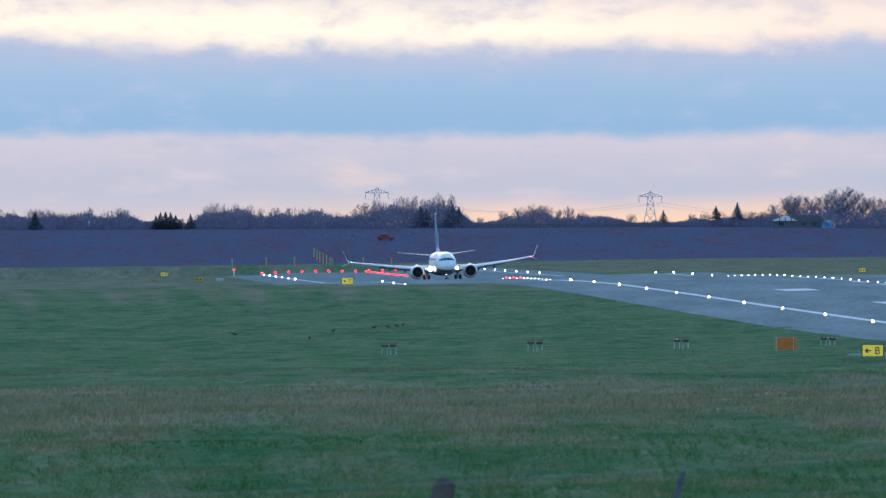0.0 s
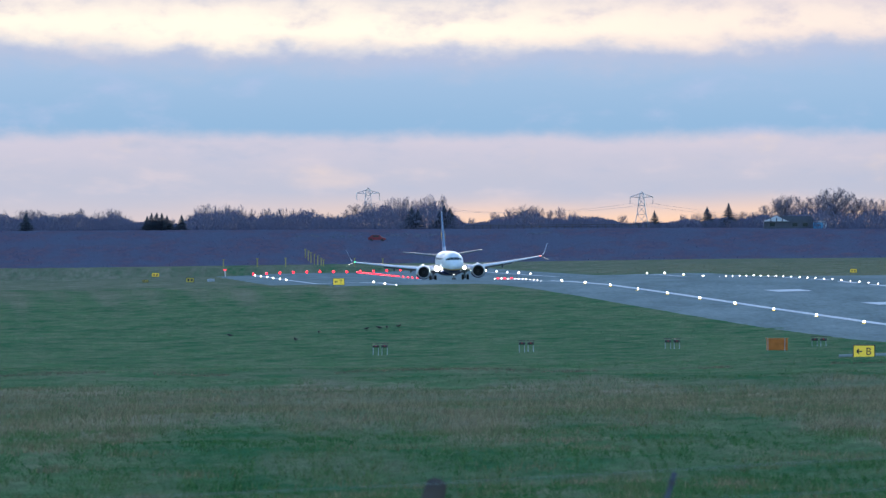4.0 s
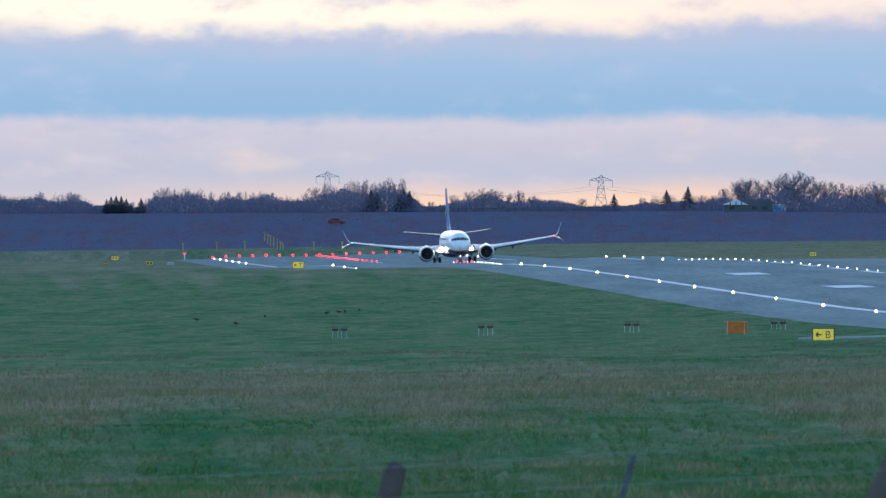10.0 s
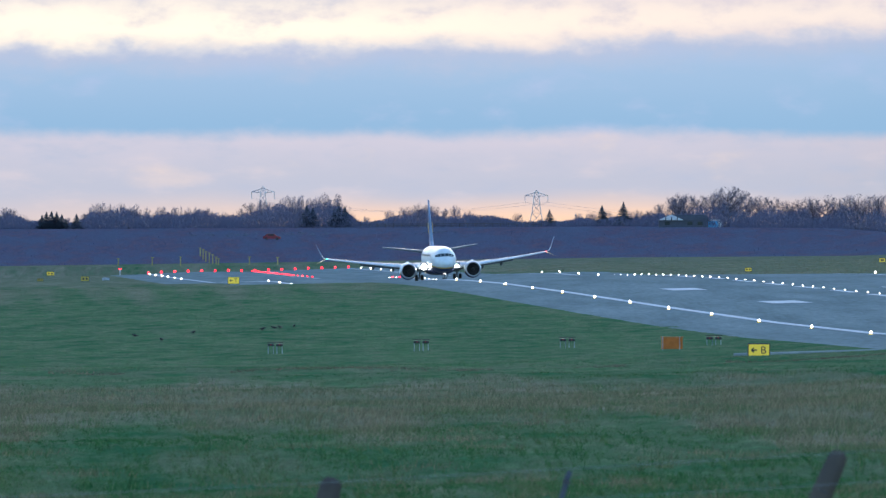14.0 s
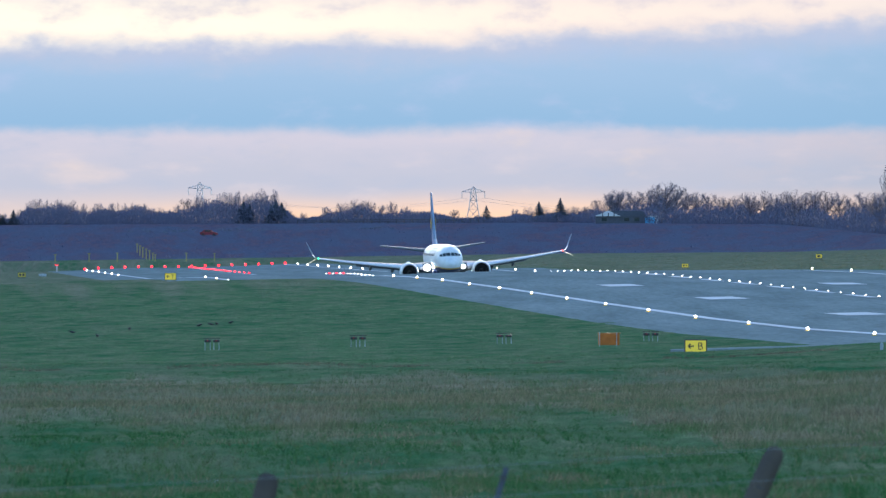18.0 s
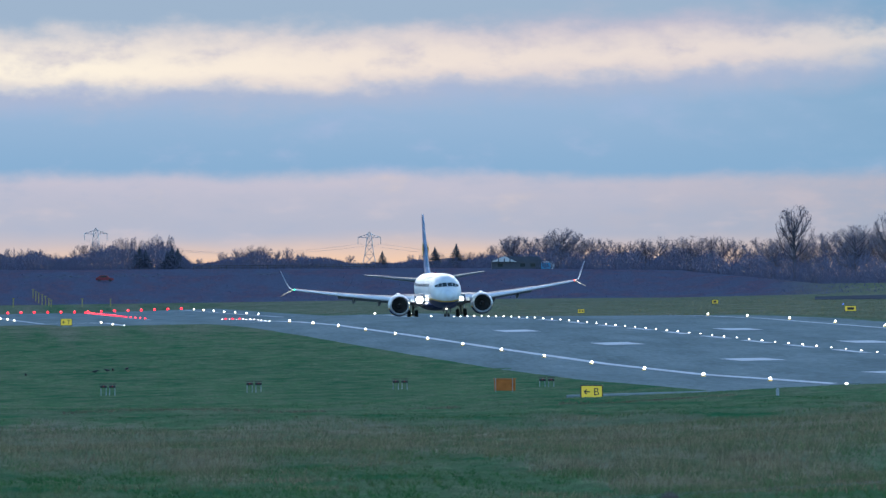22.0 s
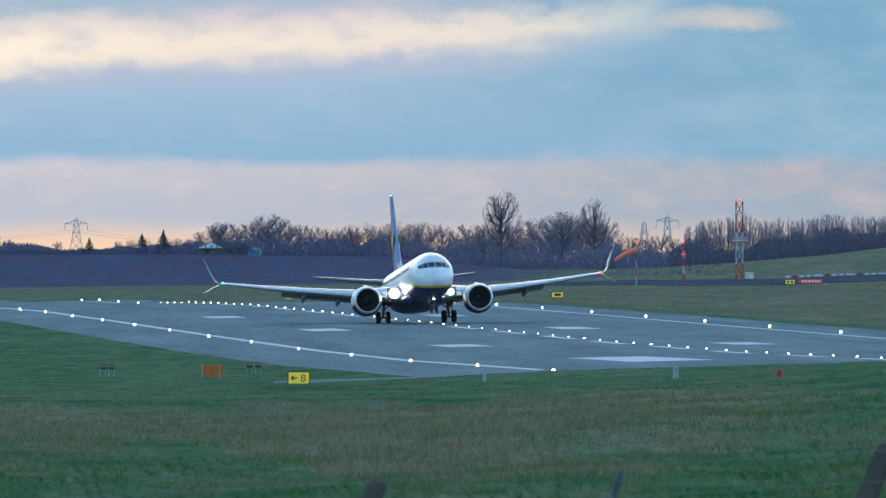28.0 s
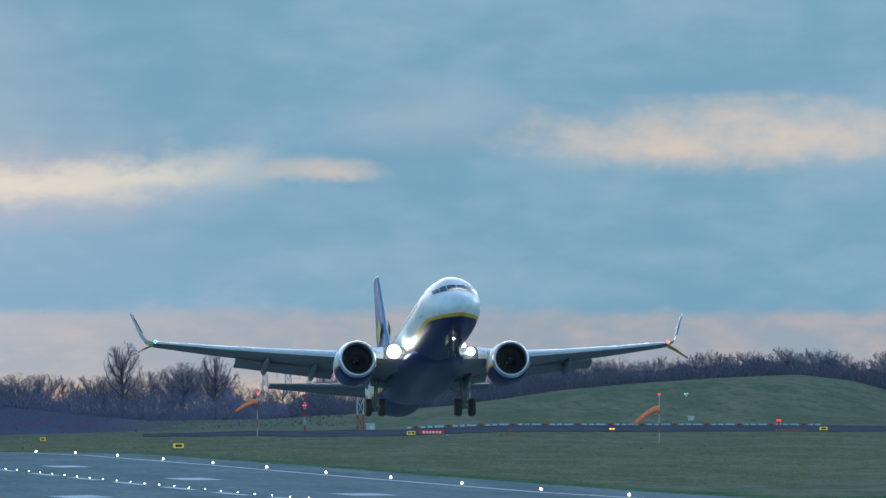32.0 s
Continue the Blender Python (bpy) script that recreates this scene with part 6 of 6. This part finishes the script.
# ---- crows ----
def crow(first, m):
    if first:
        return copy_thing(first, m)
    ob = empty("crow", m, "black crow feeding on the grass", "bird", "crows")
    bm = bmesh.new()
    lathe(bm, [(-0.17, 0.02), (-0.12, 0.06), (-0.02, 0.085), (0.1, 0.06), (0.17, 0.025)], 12, 'X')
    b = part("body", bm, M_BIRD, ob, smooth=True)
    b.matrix_basis = pose(0, 0, 0.2, 0, 14, 0)
    bm = bmesh.new()
    ball(bm, (-0.19, 0, 0.27), 0.05)
    hd = part("head", bm, M_BIRD, ob)
    bm = bmesh.new()
    tube(bm, (-0.23, 0, 0.265), (-0.30, 0, 0.25), 0.018, 0.003, 6)
    part("beak", bm, M_BIRD, hd)
    bm = bmesh.new()
    box(bm, 0.23, 0, 0.15, 0.16, 0.07, 0.02, bevel=0.005)
    part("tail", bm, M_BIRD, ob)
    for s in (-1, 1):
        bm = bmesh.new()
        tube(bm, (0, s * 0.035, 0), (0, s * 0.035, 0.15), 0.008, n=6)
        part("leg", bm, M_BIRD, ob)
        bm = bmesh.new()
        lathe(bm, [(-0.1, 0.01), (0, 0.035), (0.12, 0.03), (0.2, 0.008)], 8, 'X', (0.03, s * 0.07, 0.2))
        part("wing", bm, M_BIRD, ob)
    return ob


# bearings of each crow at the start, in the middle and at the end of its stay in view
CROWS = [(415, 592, 438, 441), (548, 599, 520, 486), (590, 586, 560, 543), (662, 580, 669, 666), (686, 578, 688, 687), (702, 577, 697, 697), (713, 575, 738, 722)]
crows = []


def crow_pose(u, v, turn):
    y = 1100.0
    for _ in range(30):
        x = bx(u, y)
        y = (EYE - zat(x, y)) * F / (v - 390.0)
    x = bx(u, y)
    return pose(x, y, zat(x, y), 0, 0, turn)


for i, (u, v, _, _) in enumerate(CROWS):
    crows.append(crow(crows[0] if crows else None, crow_pose(u, v + 4, i * 53 % 200)))


# ---- rough grass of the near field ----
def blades(name, x, y, h, w, material, label, dark=0.0):
    """One sheet of pointed blades, each a triangle that stands on the ground and leans its own way."""
    rng = np.random.default_rng(len(x))
    n = len(x)
    z = height(x, y) + relief(x, y) - 0.02
    turn = rng.normal(0, 0.5, n)
    B = np.stack([x, y, z], -1)
    W = np.stack([w * np.cos(turn), w * np.sin(turn), 0 * w], -1)
    T = B + np.stack([rng.normal(0.09, 0.45, n) * h, rng.normal(0.4, 0.45, n) * h, h], -1)
    V = np.stack([B - W, B + W, T], 1).reshape(-1, 3)
    me = bpy.data.meshes.new(name)
    me.vertices.add(3 * n)
    me.vertices.foreach_set("co", V.astype(np.float32).ravel())
    me.loops.add(3 * n)
    me.loops.foreach_set("vertex_index", np.arange(3 * n, dtype=np.int32))
    me.polygons.add(n)
    me.polygons.foreach_set("loop_start", np.arange(0, 3 * n, 3, dtype=np.int32))
    dry = np.repeat(np.clip(dry_mask(x, y) + dark, 0, 2), 3)
    me.attributes.new("dry", 'FLOAT', 'POINT').data.foreach_set("value", dry.astype(np.float32))
    me.update()
    me.validate()
    me.materials.append(material)
    tagged(new(name, me), label, "grass", kind="stuff")


def tufts():
    rng = np.random.default_rng(8)
    # the rough near field
    n = 470000
    y = 1 / rng.uniform(1 / 505, 1 / 108, n)
    x = (rng.uniform(-80, 3400, n) - 784) / F * y
    d = dry_mask(x, y)
    clump = np.maximum(0, np.sin(x * 2.1 + y * 0.31) + np.sin(x * 0.83 - y * 0.17 + 1.0) + np.sin(x * 4.3 + y * 0.07))
    h = (0.055 + 0.07 * smooth(0.3, 0.8, d)) * rng.uniform(0.45, 1.25, n) * (0.8 + 0.22 * clump) * (1 - 0.45 * smooth(400, 500, y))
    blades("rough_grass", x, y, h, rng.uniform(0.5, 1.2, n) * (0.0042 + 0.000016 * y), M_ROUGH, "rough tussocky winter grass, green and straw")
    # dry tussocks among the green
    k, m = 130, 120
    cy = 1 / rng.uniform(1 / 235, 1 / 112, k)
    cx = (rng.uniform(-80, 3400, k) - 784) / F * cy
    wide = rng.uniform(0.12, 0.38, k)
    x = (cx[:, None] + wide[:, None] * rng.normal(0, 1, (k, m))).ravel()
    y = (cy[:, None] + 4 * wide[:, None] * rng.normal(0, 1, (k, m))).ravel()
    n = k * m
    blades("tussocks", x, y, rng.uniform(0.05, 0.13, n), rng.uniform(0.004, 0.009, n), M_ROUGH, "bleached dry tussocks standing in green grass", 0.62)
    # coarser tufts on the mown airfield and on the meadow past the runway
    n = 150000
    y = 1 / rng.uniform(1 / 1900, 1 / 512, n)
    x = (rng.uniform(-80, 2300, n) - 784) / F * y
    q = x + K * y - CL
    ok = q < -31.5
    x, y = x[ok], y[ok]
    n = len(x)
    blades("mown_grass", x, y, rng.uniform(0.02, 0.075, n) * (0.7 + y / 3000), rng.uniform(0.5, 1.3, n) * 0.000035 * y, M_MOWN, "short mown airfield grass with straw patches")
    n = 70000
    y = 1 / rng.uniform(1 / 3000, 1 / 1150, n)
    x = (rng.uniform(700, 3400, n) - 784) / F * y
    q = x + K * y - CL
    ok = (q > 33) & (y < np.interp(784 + F * x / y, FAR_U, BASE_Y) - 290)
    x, y = x[ok], y[ok]
    n = len(x)
    blades("meadow_grass", x, y, rng.uniform(0.05, 0.16, n), rng.uniform(0.5, 1.3, n) * 0.00004 * y, M_MEADOW, "dull straw and green meadow grass past the runway")
    # withered weeds along the old ditch at the crest
    n = 9000
    u = rng.uniform(-80, 1800, n)
    u = u[np.sin(u * 0.021) + np.sin(u * 0.0077 + 1) > -0.35]
    n = len(u)
    y = 505 + 10 * np.sin(u * 0.01) + rng.normal(0, 4, n)
    blades("ditch_weeds", bx(u, y), y, rng.uniform(0.03, 0.10, n), rng.uniform(0.006, 0.014, n), M_ROUGH, "withered brown weeds along a shallow ditch", 1.0)


def blade_mat(name, tones):
    m, n, l, b = nodes_of(name)
    g = n.new("ShaderNodeNewGeometry")
    co = n.new("ShaderNodeTexCoord")
    at = n.new("ShaderNodeAttribute")
    at.attribute_name = "dry"
    nz = n.new("ShaderNodeTexNoise")
    mp = n.new("ShaderNodeMapping")
    mp.inputs["Scale"].default_value = (0.9, 0.12, 1)
    l.new(co.outputs["Object"], mp.inputs[0])
    l.new(mp.outputs[0], nz.inputs["Vector"])
    nz.inputs["Scale"].default_value, nz.inputs["Detail"].default_value, nz.inputs["Roughness"].default_value = 0.8, 7, 0.65

    def madd(a, k, c):
        x = n.new("ShaderNodeMath")
        x.operation = 'MULTIPLY_ADD'
        l.new(a, x.inputs[0])
        x.inputs[1].default_value = k
        if isinstance(c, float):
            x.inputs[2].default_value = c
        else:
            l.new(c, x.inputs[2])
        return x.outputs[0]

    val = madd(at.outputs["Fac"], 0.62, madd(nz.outputs[0], 1.25, madd(g.outputs["Random Per Island"], 0.26, -0.66)))
    r = ramp(n, list(zip((0.05, 0.30, 0.55, 0.80, 1.0), tones)))
    l.new(val, r.inputs[0])
    tone = ramp(n, [(0.0, (0.62, 0.62, 0.62)), (1.0, (1.5, 1.5, 1.5))])
    rnd = n.new("ShaderNodeMath")
    rnd.operation = 'FRACT'
    l.new(madd(g.outputs["Random Per Island"], 17.3, 0.0), rnd.inputs[0])
    l.new(rnd.outputs[0], tone.inputs[0])
    mx = n.new("ShaderNodeMix")
    mx.data_type, mx.blend_type = 'RGBA', 'MULTIPLY'
    mx.inputs[0].default_value = 1
    l.new(r.outputs[0], mx.inputs[6])
    l.new(tone.outputs[0], mx.inputs[7])
    l.new(mx.outputs[2], b.inputs["Base Color"])
    b.inputs["Roughness"].default_value = 0.9
    b.inputs["Specular IOR Level"].default_value = 0.0
    thin(m, n, l, b, mx.outputs[2], 0.5)
    return m


M_ROUGH = blade_mat("rough_grass_blades", ((0.018, 0.068, 0.026), (0.036, 0.089, 0.036), (0.076, 0.093, 0.055), (0.120, 0.116, 0.082), (0.062, 0.055, 0.043)))
M_MEADOW = blade_mat("meadow_grass_blades", ((0.040, 0.086, 0.036), (0.066, 0.100, 0.046), (0.108, 0.114, 0.064), (0.160, 0.140, 0.086), (0.080, 0.066, 0.046)))
M_MOWN = blade_mat("mown_grass_blades", ((0.024, 0.090, 0.037), (0.047, 0.113, 0.050), (0.098, 0.119, 0.073), (0.148, 0.142, 0.100), (0.070, 0.062, 0.048)))
tufts()


# ---- what moves ----
def motions():
    # clouds drift slowly to the side
    walk(backdrop, [(0, pose(0, 0, 0)), (32, pose(-58, 0, 0))])
    # the airliner: seconds, distance along the sight line, height above the paving, nose up, lean
    rows = []
    roll = ((0, 1.8), (9, 2.0), (17, 1.9), (20, 1.75), (24, 2.0), (27, 1.95), (28, 1.6), (28.5, 1.25), (29, 0.8), (29.5, -0.2), (30, -1.1), (30.5, -1.8), (31, -2.1), (31.5, -0.9), (32, 0.0))
    pitch = ((0, 0), (26, 0), (26.5, 0.8), (27, 1.5), (27.5, 2.4), (28, 3.6), (28.5, 5.1), (29, 6.4), (29.5, 8.0), (30, 9.3), (30.5, 10.1), (31, 10.7), (31.5, 11.2), (32, 11.6))
    rise = ((0, -0.12), (27.5, -0.12), (28, -0.06), (28.5, 0.1), (29, 0.34), (29.5, 0.53), (30, 0.75), (30.5, 1.67), (31, 2.82), (31.5, 4.32), (32, 6.17))
    side = ((0, -0.5), (9, -0.3), (17, -0.15), (20, -0.45), (24, -0.3), (27, -0.42), (29, -0.38), (29.5, -0.48), (30, -0.62), (30.5, -0.6), (31, -0.65), (32, -0.8))
    yaw = ((0, 1.1), (24, 1.3), (27, 1.5), (29, 1.9), (30, 2.2), (32, 2.5))
    t = 0.0
    while t <= 32.001:
        y = 2763.8 - 12.391 * t - 2.30855 * t ** 2 + 0.0675271 * t ** 3 - 0.00173508 * t ** 4 + 1.648872e-5 * t ** 5
        x = CL - K * y + float(np.interp(t, [a for a, _ in side], [b for _, b in side]))
        at = [float(np.interp(t, [a for a, _ in tb], [b for _, b in tb])) for tb in (rise, pitch, roll, yaw)]
        z = zat(x, y) + at[0] + 0.02
        rows.append((t, pose(x, y, z) @ pose(0, 0, 0, 0, 0, math.degrees(math.atan(K)) + at[3]) @ pose(0, 0, 0, -at[1], 0, 0) @ pose(0, 0, 0, 0, -at[2], 0)))
        t += 0.5
    walk(plane, rows)
    # the wings bend up as they take the weight
    for w in [c for c in plane.children if c.name.startswith("wing")]:
        s = 1 if w.location.x > 0 else -1
        base = Matrix.Translation(w.location)
        walk(w, [(a, base @ pose(0, 0, 0, 0, -s * b, 0)) for a, b in ((0, 0.0), (20, 0.1), (26, 0.3), (28, 0.8), (30, 2.6), (31, 3.5), (32, 3.5))])
    # the main gear legs lengthen as the wheels leave the ground
    for g in [c for c in plane.children if c.name.startswith("main_landing_gear")]:
        walk(g, [(a, pose(0, 0, -b)) for a, b in ((0, 0), (28, 0), (29, 0.15), (30, 0.42), (31, 0.48), (32, 0.48))])
    # the crows hop about
    for i, (c, (u, v, u1, u2)) in enumerate(zip(crows, CROWS)):
        rows = []
        for k, t in enumerate((0, 4, 8, 12, 16, 20, 24, 32)):
            uu = float(np.interp(t, (0, 6, 13, 32), (u, (u + u1) / 2, u2, u2)))
            rows.append((t, crow_pose(uu, v + 4 + 0.25 * t, i * 53 % 200 + 25 * math.sin(k * 1.7 + i))))
        walk(c, rows)


motions()
